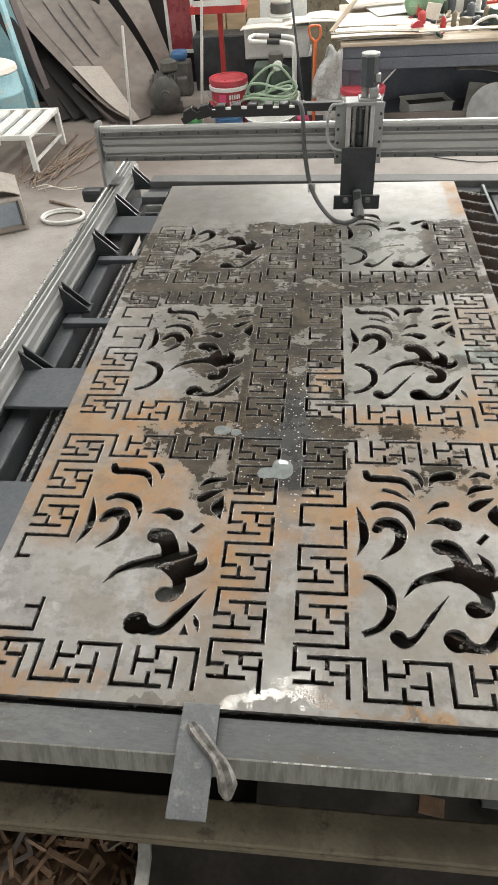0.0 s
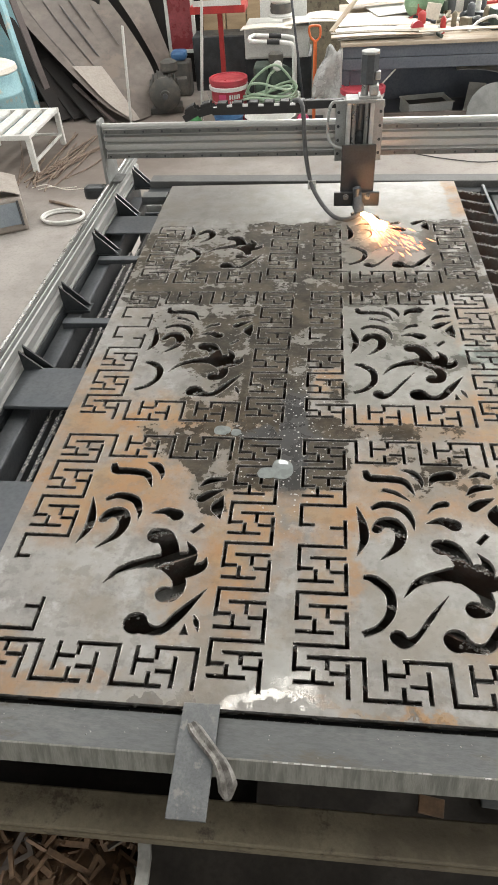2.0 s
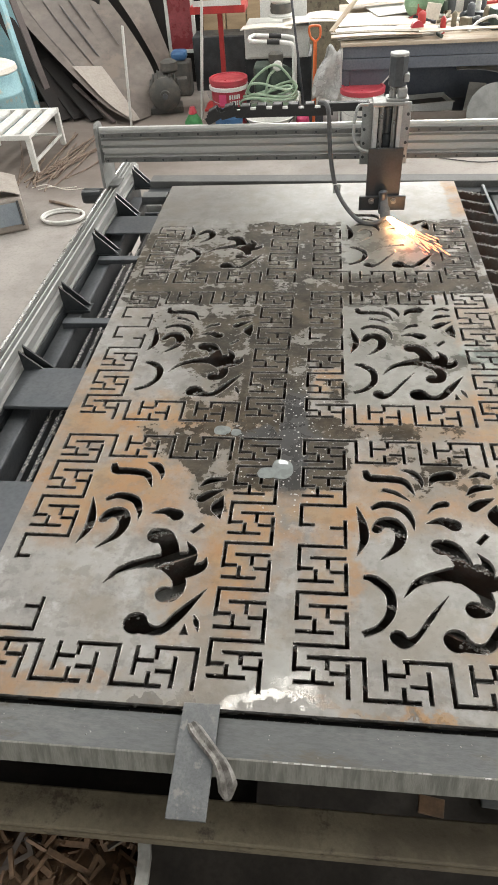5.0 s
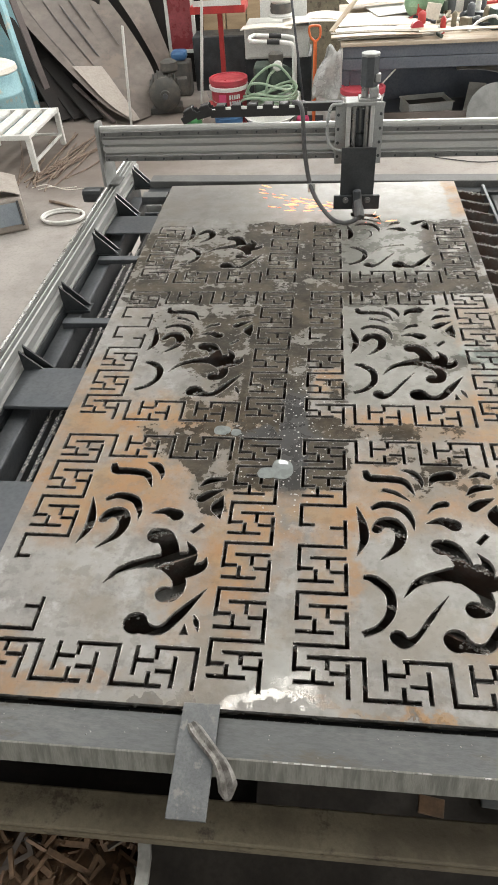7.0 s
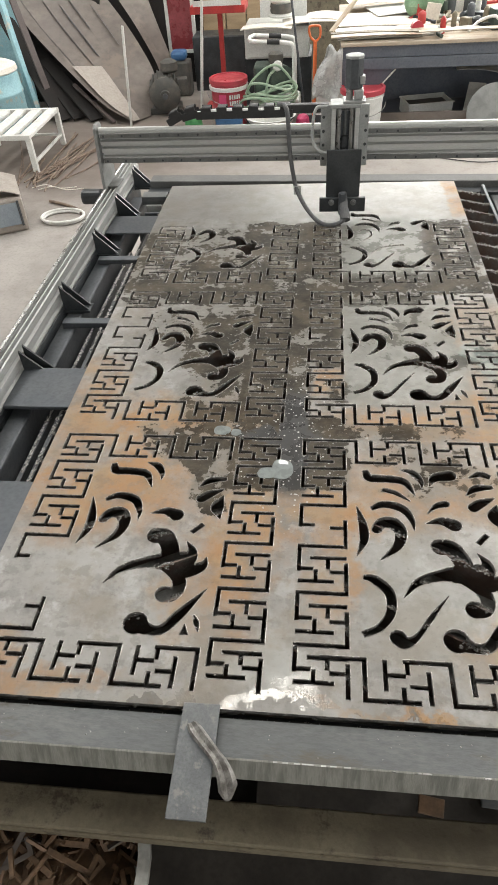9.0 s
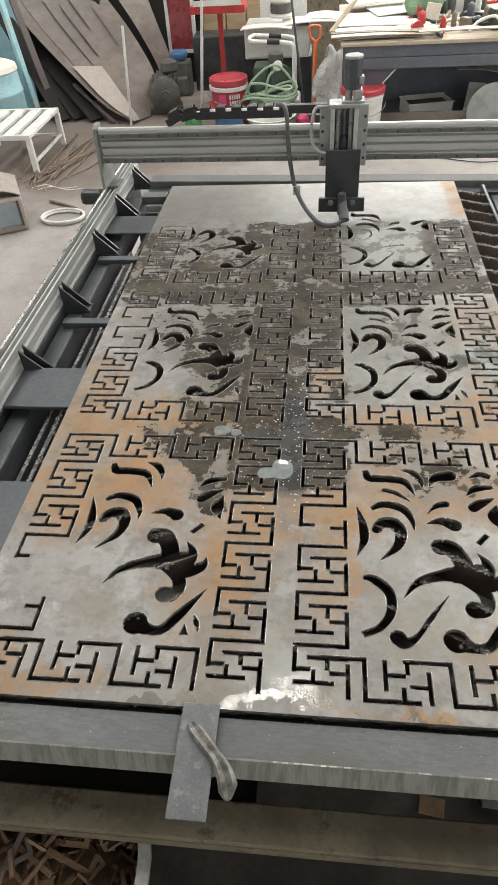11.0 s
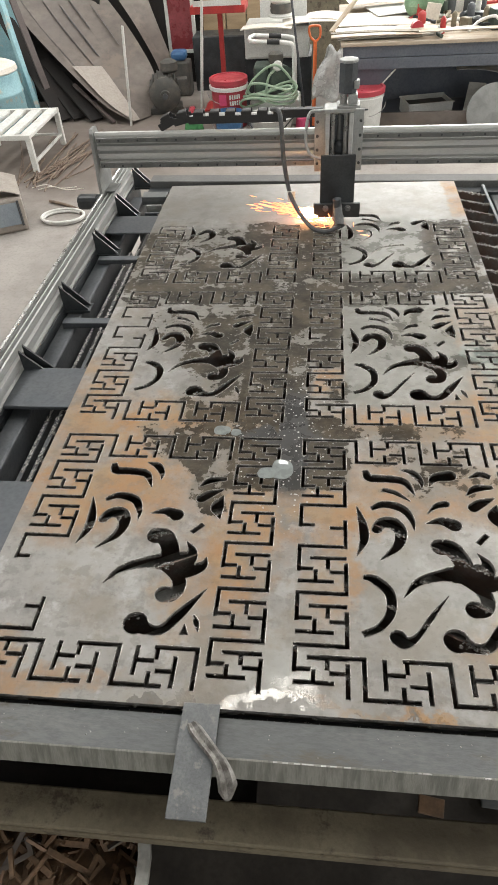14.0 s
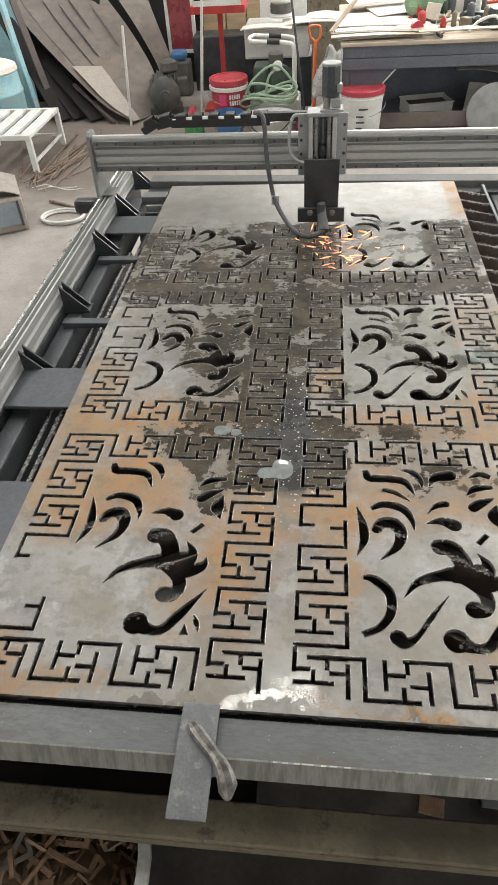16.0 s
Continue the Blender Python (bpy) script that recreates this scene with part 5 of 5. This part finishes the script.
part("engine", lathe([(0.06, -0.12), (0.10, -0.11), (0.105, 0.11), (0.06, 0.12)], 24, pose(0.03, 0.02, 0.33, 90, 0, 25)), DARK_GREEN, pu, smooth=True)
part("shroud", box(-0.16, -0.04, -0.10, 0.10, 0.205, 0.44, 0.02), DARK_GREEN, pu)
part("head", lathe([(0.05, 0), (0.06, 0.02), (0.06, 0.07), (0.03, 0.09)], 20, pose(0.02, -0.02, 0.44)), MOTOR_GREY, pu, smooth=True)
part("gauge", lathe([(0.038, 0), (0.038, 0.02), (0.03, 0.026)], 20, pose(0.04, -0.13, 0.445, 80, 0, 0)), WHITE_PAINT, pu, "pale round gauge")
for y in (-0.12, 0.10):
    part("frame_tube", tube([(0.17, y, 0.20), (0.17, y, 0.50), (0.165, y, 0.57), (0.12, y, 0.60), (-0.10, y, 0.615), (-0.16, y, 0.62)], 0.015, 10), WHITE_PAINT, pu, "white bent tube", smooth=True)
    part("grip", rod((-0.04, y, 0.6125), (0.06, y, 0.6075), 0.0185, 12), BLACK_RUBBER, pu, "black grip")
part("frame_end", tube([(-0.16, -0.12, 0.62), (-0.185, -0.06, 0.62), (-0.185, 0.04, 0.62), (-0.16, 0.10, 0.62)], 0.015, 10), WHITE_PAINT, pu, smooth=True)
for k, (rx, z, sx) in enumerate(((0.22, 0.24, 0), (0.20, 0.27, 0.02), (0.23, 0.22, -0.02), (0.18, 0.30, 0.0))):
    pts = [(-0.02 + sx + rx * math.cos(a), -0.17 + 0.05 * math.sin(a) - 0.012 * k, z + 0.035 * math.sin(a + k) + 0.03 * math.sin(2 * a)) for a in [math.pi * 2 * i / 10 for i in range(11)]]
    part("hose", tube(pts, 0.010, 8, 5), GREEN, pu, "pale green hose loop", smooth=True)
part("hose", tube([(-0.22, -0.18, 0.26), (-0.16, -0.19, 0.36), (-0.04, -0.20, 0.45), (0.05, -0.20, 0.46), (0.15, -0.19, 0.36), (0.20, -0.18, 0.24)], 0.010, 8, 6), GREEN, pu, "pale green hose loop", smooth=True)
part("hose", tube([(-0.06, -0.19, 0.24), (-0.03, -0.2, 0.38), (0.02, -0.2, 0.43)], 0.010, 8, 6), GREEN, pu, smooth=True)

# boxes behind
gb = thing("control_box", "pale grey sheet metal control box on a dark cabinet", "control box", pose(0, 6.3, 0))
part("body", box(-0.71, -0.165, 0.0, 0.42, 0.395, 0.63, 0.008), PALE_GREY, gb)
part("door", box(-0.69, -0.19, -0.008, -0.001, 0.41, 0.615, 0.003), PALE_GREY, gb)
solo("dark_cabinet", box(-0.72, -0.14, 6.34, 6.80, 0.0, 0.394, 0.006), BLACK_PAINT, "low black steel cabinet", "cabinet")
solo("dark_crate", box(-1.28, -0.76, 6.95, 7.25, 0.0, 0.46, 0.01), BLACK_PAINT, "large dark box standing on the floor", "box")
for x0, x1 in ((-1.22, -1.0), (-0.985, -0.80), (-0.785, -0.55)):
    solo("ply_panel", box(x0, x1, 7.30, 7.33, 0.0, 1.25, 0.003), PLY, "brown plywood panel standing upright", "panel", group="plywood panels")
solo("dark_partition", box(-1.8, 3.4, 7.65, 7.72, 0, 0.95, 0.003), BROWN_STEEL, "brown sheet partition at the back", "partition")
bo = bmesh.new()
for pts in (((-0.72, 6.16, 0.652), 0.42, 0.16, -4), ((-0.38, 6.22, 0.662), 0.50, 0.24, 6), ((-0.2, 6.34, 0.672), 0.3, 0.3, -8)):
    (x, y, z), w, d, a = pts
    solo("loose_board", bent_plate(w, d, 0.008, 0.014, pose(x, y + d / 2, z - 0.018, 0, 0, a), 8), PAPER, "pale warped board lying on the control box", "board", group="warped boards")
spool = thing("cable_spool", "pale grey round spool on the boards", "spool", pose(-0.40, 6.42, 0.682))
part("drum", lathe([(0.10, 0), (0.105, 0.01), (0.085, 0.025), (0.08, 0.10), (0.10, 0.115), (0.10, 0.13), (0.085, 0.14), (0.03, 0.14)], 30), PALE_GREY, spool, smooth=True)
part("wound_wire", lathe([(0.088, 0.028), (0.094, 0.045), (0.090, 0.06), (0.094, 0.075), (0.088, 0.095)], 30), MOTOR_GREY, spool, smooth=True)
solo("white_board", box(-0.62, -0.20, 6.88, 6.90, 0.0, 1.1, 0.003), WHITE_PAINT, "white board standing behind the control box", "board")
solo("black_rod", rod((-0.17, 5.80, 0.0), (-0.30, 5.84, 1.0), 0.009, 10), DARK_STEEL, "thin dark steel rod leaning upright", "rod")
sh = thing("shovel", "orange handled shovel standing upright", "shovel", pose(-0.105, 5.72, 0))
part("shaft", rod((0, 0, 0.02), (0.005, 0.02, 0.62), 0.015, 12), ORANGE, sh)
part("grip", tube([(0.005, 0.02, 0.615), (-0.03, 0.02, 0.65), (-0.043, 0.02, 0.70), (-0.03, 0.02, 0.72), (0.03, 0.02, 0.72), (0.043, 0.02, 0.70), (0.04, 0.02, 0.65), (0.006, 0.02, 0.614)], 0.009, 8, 6), ORANGE, sh, "orange loop grip", smooth=True)
part("blade", box(-0.08, 0.08, -0.006, 0.006, 0.0, 0.10, 0.003), DARK_STEEL, sh)

# crumpled plastic sheet hung on the bench corner
bm = bmesh.new()
rnd = random.Random(5)
grid = []
for i in range(11):
    row = []
    for j in range(9):
        u, v = j / 8, i / 10
        w = 0.10 + 0.16 * v - 0.05 * max(0, v - 0.8) * 5
        row.append(bm.verts.new((0.04 + (u - 0.5) * w - 0.06 * v + 0.012 * math.sin(9 * v), -0.02 + 0.03 * math.sin(7 * u + 5 * v) + rnd.uniform(-0.012, 0.012), 0.64 - 0.34 * v + 0.02 * math.sin(6 * u))))
    grid.append(row)
for a, b in zip(grid, grid[1:]):
    for j in range(8):
        bm.faces.new((a[j], a[j + 1], b[j + 1], b[j]))
plastic = solo("plastic_sheet", bm, SACK, "crumpled translucent grey plastic hanging from the bench", "plastic sheet", pose(0, 5.42, 0), smooth=True)
so = plastic.modifiers.new("thickness", "SOLIDIFY")
so.thickness = 0.002

# ---- the steel bench ----
be = thing("workbench", "dark navy steel workbench with a littered pale top", "workbench", pose(0, 5.45, 0))
part("top", box(0.09, 3.2, -0.02, 1.55, 0.632, 0.656, 0.004), WOOD, be, "worn pale bench top")
part("apron", box(0.11, 3.2, 0.0, 0.03, 0.555, 0.631, 0.003), NAVY, be)
part("apron_rail", box(0.11, 3.2, -0.012, 0.02, 0.48, 0.553, 0.004), NAVY, be)
for x in (0.11, 1.75, 3.1):
    part("leg", box(x, x + 0.055, 0.0, 0.055, 0.0, 0.478, 0.003), NAVY, be)
    part("leg", box(x, x + 0.055, 1.4, 1.455, 0.0, 0.63, 0.003), NAVY, be)
part("corner_post", box(0.092, 0.108, -0.01, 0.045, 0.0, 0.63, 0.002), PALE_GREY, be, "pale edge strip")
bm = bmesh.new()
tri = [bm.verts.new((x, y, z)) for y in (0.012, 0.018) for x, z in ((0.168, 0.478), (0.50, 0.478), (0.168, 0.13))]
bm.faces.new(tri[:3]), bm.faces.new(tri[:2:-1])
for i in range(3):
    j = (i + 1) % 3
    bm.faces.new((tri[i], tri[j], tri[3 + j], tri[3 + i]))
part("gusset", bm, NAVY, be)
part("gusset_edge", rod((0.502, 0.010, 0.474), (0.172, 0.010, 0.130), 0.006, 8), PALE_GREY, be, "pale gusset edge")
part("low_shelf", box(0.17, 3.1, 0.05, 1.4, 0.06, 0.075, 0.002), NAVY, be)
part("back_panel", box(0.17, 3.1, 0.72, 0.735, 0.078, 0.62, 0.002), NAVY, be, "navy back panel")
part("kick_plate", box(0.30, 3.1, 0.02, 0.045, 0.06, 0.17, 0.003), PLATE_GREY, be, "scuffed grey kick plate")
bx = thing("metal_tray_box", "open grey sheet metal box under the bench", "metal box", pose(0.80, 5.80, 0.076, 0, 0, 12))
for a in ((-0.18, 0.18, -0.12, -0.112), (-0.18, 0.18, 0.112, 0.12), (-0.18, -0.172, -0.111, 0.111), (0.172, 0.18, -0.111, 0.111)):
    part("side", box(*a, 0.006, 0.10, 0.002), PALE_GREY, bx)
part("bottom", box(-0.178, 0.178, -0.118, 0.118, 0.0, 0.005, 0), PALE_GREY, bx)
part("rim", box(-0.19, 0.19, -0.128, -0.1205, 0.09, 0.102, 0.002), PALE_GREY, bx)
part("rim", box(-0.19, 0.19, 0.1205, 0.128, 0.09, 0.102, 0.002), PALE_GREY, bx)
part("filling", box(-0.170, 0.170, -0.110, 0.110, 0.0055, 0.07, 0.004), MOTOR_GREY, bx)
solo("round_plate", lathe([(0.05, -0.006), (0.185, -0.006), (0.19, -0.003), (0.19, 0.003), (0.185, 0.006), (0.05, 0.006)], 44), END_GREY, "grey round steel plate leaning against the bench", "steel plate", pose(1.24, 5.38, 0.187, 78, 0, 0), smooth=True)
solo("bent_offcut", box(-0.07, 0.07, -0.004, 0.004, 0, 0.22, 0.002), PALE_GREY, "bent grey sheet offcut standing under the bench", "offcut", pose(1.15, 5.72, 0.076, -8, 8, 10))
solo("steel_sheet_roll", bent_plate(0.6, 0.3, 0.004, 0.05, pose(1.02, 6.0, 0.36, 0, 14, 0), 8), PALE_GREY, "pale curved sheet hung under the bench top", "sheet")

# litter on the bench
rnd = random.Random(21)
for i, (x, y, w, d, a, mat, lab) in enumerate((
        (0.06, 5.52, 0.62, 0.40, 3, PAPER, "large pale cardboard sheet on the bench"), (0.10, 5.95, 0.70, 0.50, -5, PAPER, "large pale cardboard sheet on the bench"),
        (0.02, 5.50, 0.66, 0.10, 1, WOOD, "long bare wooden board on the bench's edge"), (0.35, 6.2, 0.5, 0.4, 14, WHITE_PAINT, "white paper sheet on the bench"),
        (0.50, 5.60, 0.30, 0.16, -12, WOOD, "short wooden board on the bench"), (0.62, 5.44, 1.1, 0.07, 0.5, WOOD, "long bare wooden board on the bench's edge"), (0.02, 5.44, 0.62, 0.06, -1, BROWN_STEEL, "long brown steel strip on the bench's edge"),
        (0.15, 6.5, 0.5, 0.42, 8, WHITE_PAINT, "white paper sheet on the bench"))):
    solo("bench_sheet", bent_plate(w, d, 0.006, 0.006, pose(x, y + d / 2, 0.658 + 0.009 * i, 0, 0, a), 6), mat, lab, "sheet", group="sheets on the bench")
solo("leaning_lath", box(0, 0.55, -0.02, 0.02, -0.006, 0.006, 0.002), WOOD, "brown wooden lath leaning over the sheets", "lath", Matrix.Translation((0.02, 5.62, 0.70)) @ Vector((0.45, 0.5, 0.42)).to_track_quat("X", "Z").to_matrix().to_4x4())
bag = thing("green_sack", "crumpled green sack standing on the bench", "sack", pose(0.76, 6.25, 0.657))
bm = bmesh.new()
bmesh.ops.create_icosphere(bm, subdivisions=3, radius=0.16)
for v in bm.verts:
    v.co.z = v.co.z * 1.0 + 0.13
    v.co *= 1 + 0.22 * noise.noise(v.co * 9)
    v.co.z = max(v.co.z, 0.0)
part("cloth", bm, worn("green_cloth", (0.16, 0.27, 0.16), (0.25, 0.36, 0.24), 0.8, 0, 8, 60, 0.4), bag, smooth=True)
part("paper_wrap", box(-0.02, 0.09, -0.19, -0.175, 0.02, 0.13, 0.004, pose(0, 0, 0, 0, 9, 0)), PAPER, bag)
solo("tape_roll", lathe([(0.022, -0.02), (0.045, -0.02), (0.045, 0.02), (0.022, 0.02)], 24), RED_PLASTIC, "red tape roll on the bench", "tape roll", pose(0.645, 5.62, 0.703, 90, 0, 10), smooth=True)
mats = [WHITE_PAINT, DARK_STEEL, RED_PAINT, BLACK_PAINT, MOTOR_GREY, PALE_GREY, BROWN_STEEL, DARK_GREEN, BLACK_PAINT, DARK_STEEL, BLACK_PAINT, BROWN_STEEL]
kinds = ["white box", "dark clamp", "red grinder", "black case", "grey fitting", "pale can"]
for i in range(84):
    x, y = rnd.uniform(0.70, 2.1), rnd.uniform(5.52, 6.8)
    s, h, k = rnd.uniform(0.03, 0.085), rnd.uniform(0.03, 0.16), i % 3
    mat = mats[rnd.randrange(len(mats))]
    m = pose(x, y, 0.657, 0, 0, rnd.uniform(0, 180))
    if k == 0:
        bm = box(-s, s, -s * 0.6, s * 0.6, 0, h, 0.006)
        solo("small_box", bm, mat, "small worn box among the bench clutter", "box", m, group="clutter on the bench")
    elif k == 1:
        solo("small_can", lathe([(s * 0.6, 0), (s * 0.65, 0.005), (s * 0.65, h), (s * 0.5, h + 0.01), (s * 0.2, h + 0.02)], 18), mat, "small can among the bench clutter", "can", m, smooth=True, group="clutter on the bench")
    else:
        solo("loose_tool", tube([(-2 * s, 0, 0.014), (-s, 0.02, 0.02), (s, -0.01, 0.03), (2 * s, 0.03, 0.014)], 0.013, 8), mat, "loose hand tool among the bench clutter", "tool", m, smooth=True, group="clutter on the bench")
for x, y in ((1.02, 5.62), (1.12, 5.75), (1.3, 5.6)):
    solo("cable_loop", tube([(0, 0, 0.01), (0.08, 0.05, 0.06), (0.18, 0.02, 0.09), (0.24, -0.04, 0.04), (0.32, 0.02, 0.01)], 0.011, 8), WHITE_PAINT, "pale cable looped on the bench", "cable", pose(x, y, 0.657, 0, 0, rnd.uniform(-30, 40)), smooth=True, group="clutter on the bench")
solo("cable", tube([(0.66, 5.04, 0.008), (0.79, 4.96, 0.008), (0.94, 4.89, 0.008), (1.10, 4.84, 0.008), (1.29, 4.86, 0.008)], 0.0042, 6), BLACK_RUBBER, "thin black cable on the floor behind the gantry", "cable")

# ---- sparks ----
NOZZLE = Vector((0.0, -0.178, 0.012))
JOBS = [(0.36, 0.72, "burst"), (0.80, 1.22, "left"), (1.28, 1.75, "far_left"), (1.82, 2.30, "right"), (2.86, 3.1, "spill"), (3.25, 3.72, "down"), (3.80, 5.37, "right"), (5.43, 6.75, "left"), (6.82, 7.05, "far_left"),
        (11.15, 11.44, "burst"), (11.48, 11.74, "shower"), (11.8, 12.12, "far_left"), (12.2, 12.8, "right"), (12.85, 13.75, "front"), (13.85, 15.1, "left"), (15.2, 15.88, "front"), (15.92, 16.0, "scatter")]
PATH = [(0, 0, 0.006), (0.6, 0, 0.006), (1, 0.010, -0.004), (1.5, 0.032, -0.006), (2, 0.031, 0.007), (2.5, 0.021, 0.032), (3, 0.021, 0.062), (3.5, 0.013, 0.087), (4, -0.007, 0.104), (5.0, -0.012, 0.104), (5.8, -0.006, 0.070),
        (6.5, 0, 0.033), (7, 0, 0.006), (7.5, 0, 0), (8.6, 0, 0), (9, -0.020, -0.049), (9.3, -0.022, -0.052), (11.4, -0.022, -0.053)]
PATH += [(12, -0.003, -0.055), (12.5, -0.011, -0.047), (13, -0.044, -0.047), (13.5, -0.066, -0.048), (14, -0.074, -0.071), (14.5, -0.074, -0.097), (15, -0.073, -0.126), (15.5, -0.089, -0.133), (16, -0.113, -0.130)]


def head_at(t):
    ts = [p[0] for p in PATH]
    return Vector((CX + np.interp(t, ts, [p[2] for p in PATH]), GY + np.interp(t, ts, [p[1] for p in PATH]), 0.65))


def spark_mesh(name, length, r, material):
    return mesh_of(name, lathe([(r * 0.2, -length / 2), (r, -length * 0.1), (r * 0.8, length * 0.25), (r * 0.15, length / 2)], 6), material)


HOT = spark_mesh("hot_spark", 0.060, 0.0075, SPARK_HOT)
FINE = [spark_mesh("spark", 0.046, 0.0026, SPARK), spark_mesh("spark", 0.030, 0.0020, SPARK), spark_mesh("spark", 0.018, 0.0015, SPARK_RED)]
sparks = []
for i in range(250):
    hot = i < 90
    ob = new("molten_drop" if hot else "spark", HOT if hot else FINE[i % 3])
    tagged(ob, "white-hot drop of molten steel at the torch" if hot else "glowing orange spark flying from the torch", "spark", "cutting sparks")
    sparks.append((ob, hot))


def flight(kind, hot, rnd):
    """Where a spark is, from the nozzle, and which way it flies."""
    if kind in ("left", "far_left") and not hot and rnd.random() < 0.16:
        kind = "spill"
    if kind == "burst":
        a, e = rnd.uniform(0, 6.283), rnd.uniform(0.05, 0.7)
        d = Vector((math.cos(a) * math.cos(e), math.sin(a) * math.cos(e) - 0.15, math.sin(e))).normalized()
        if not hot and rnd.random() < 0.3:
            d = Vector((-0.95, rnd.gauss(0.05, 0.14), 0.12 + abs(rnd.gauss(0, 0.1)))).normalized()
            return d * rnd.uniform(0.16, 0.42) + Vector((0, -0.16, 0.02)), d
        r = rnd.uniform(0.015, 0.105) if hot else rnd.choice((rnd.uniform(0.10, 0.17), rnd.uniform(0.12, 0.28)))
        return d * r + Vector((-0.015, -0.27, 0.015)), d
    if kind in ("right", "front"):
        sx, sy = (0.40, -0.92) if kind == "right" else (0.24, -0.97)
        d = Vector((sx + rnd.gauss(0, 0.045 if hot else 0.10), sy + rnd.gauss(0, 0.05), 0.02 + abs(rnd.gauss(0, 0.04)))).normalized()
        r = 0.02 + 0.20 * rnd.random() ** 1.3 if hot else rnd.choice((rnd.uniform(0.08, 0.26), rnd.uniform(0.18, 0.46)))
        return d * r + Vector((0, 0, 0.006)), d
    if kind == "left":
        d = Vector((-0.97 + rnd.gauss(0, 0.08), 0.14 + rnd.gauss(0, 0.16), 0.05 + abs(rnd.gauss(0, 0.08)))).normalized()
        r = rnd.uniform(0.02, 0.13) if hot else rnd.choice((rnd.uniform(0.08, 0.2), rnd.uniform(0.14, 0.34)))
        return d * r + Vector((0, 0.03, 0.006)), d
    if kind == "far_left":
        d = Vector((-0.95, 0.05 + rnd.gauss(0, 0.18), 0.04 + abs(rnd.gauss(0, 0.06)))).normalized()
        return d * (rnd.uniform(0.10, 0.36)) + Vector((0, 0.03, 0.006)), d
    if kind == "shower" and rnd.random() < 0.5:
        p = Vector((rnd.gauss(-0.085, 0.03), rnd.gauss(-0.02, 0.07), abs(rnd.gauss(0.05, 0.06)) + 0.004))
        return p, Vector((rnd.gauss(0, 0.5), rnd.gauss(0, 0.6), 0.5)).normalized()
    if kind == "shower":
        p = Vector((rnd.gauss(-0.08, 0.13), rnd.gauss(-0.40, 0.30), abs(rnd.gauss(0.02, 0.04)) + 0.004))
        return p, Vector((rnd.gauss(0, 0.7), rnd.gauss(0, 0.6), 0.35)).normalized()
    if kind == "scatter":
        p = Vector((rnd.gauss(0.07, 0.07), rnd.gauss(-0.19, 0.09), 0.006))
        return p, Vector((rnd.gauss(0.3, 0.4), rnd.gauss(-0.3, 0.4), 0.1)).normalized()
    if kind == "down":
        a = rnd.gauss(-1.62, 0.34)
        d = Vector((math.cos(a), math.sin(a), rnd.uniform(0, 0.25))).normalized()
        return d * (rnd.uniform(0.02, 0.10) if hot else rnd.uniform(0.06, 0.32)), d
    a = rnd.uniform(0, 6.283)
    d = Vector((math.cos(a), math.sin(a), 0.05)).normalized()
    return d * rnd.uniform(0.01, 0.09) + Vector((0.04, -0.06, -0.006)), d


def spark_rows(index, hot):
    """Hidden in the torch between flights, out along the jet while it cuts."""
    rnd = random.Random(100 + index)
    home = lambda t: Matrix.Translation(head_at(t) + Vector((0.0, -0.178, 0.062)))
    rows, last = [(0.0, home(0))], 0.0
    for (t0, t1, kind), after in zip(JOBS, JOBS[1:] + [(99, 99, "")]):
        if (kind in ("far_left", "spill", "shower", "scatter") and (hot or (kind != "shower" and rnd.random() < (0.93 if kind == "spill" else 0.62)))) or (kind == "down" and hot and index % 3):
            continue
        if t0 - last > 0.08:
            rows += [(p[0], home(p[0])) for p in PATH if last + 0.06 < p[0] < t0 - 0.08]
            rows.append((t0 - 0.04, home(t0 - 0.04)))
        t, turn = t0, None
        while t < t1 - 0.02:
            p, d = flight(kind, hot, rnd)
            d.z = max(d.z, 0.06)
            if turn is None or kind in ("left", "right", "front"):
                turn = Vector((0, 0, 1)).rotation_difference(d)
                base = p
            elif kind in ("burst", "down", "spill", "far_left", "shower"):
                p = base * rnd.uniform(0.8, 1.15)
            rows.append((t, Matrix.Translation(head_at(t) + NOZZLE + p) @ turn.to_matrix().to_4x4()))
            t += 0.2 if t1 - t0 < 1 else 0.25
        if kind in ("right", "front") and after[2] in ("right", "front") and after[0] - t1 < 0.1:
            last = after[0]
            continue
        rows.append((t1 + 0.02 if t1 < 15.99 else 15.98, home(t1)) if t1 < 15.99 else (16.0, rows[-1][1]))
        last = t1
    if rows[-1][0] < 16.0:
        rows.append((16.0, home(16.0)))
    return rows


def motions():
    walk(gantry, [(t, pose(0, GY + y - 0.0073, 0.61, 0, 0, -1.2)) for t, y, x in PATH])
    walk(carriage, [(t, pose(CX + x, GY + y, 0.65)) for t, y, x in PATH])
    for i, (ob, hot) in enumerate(sparks):
        walk(ob, spark_rows(i, hot))


motions()
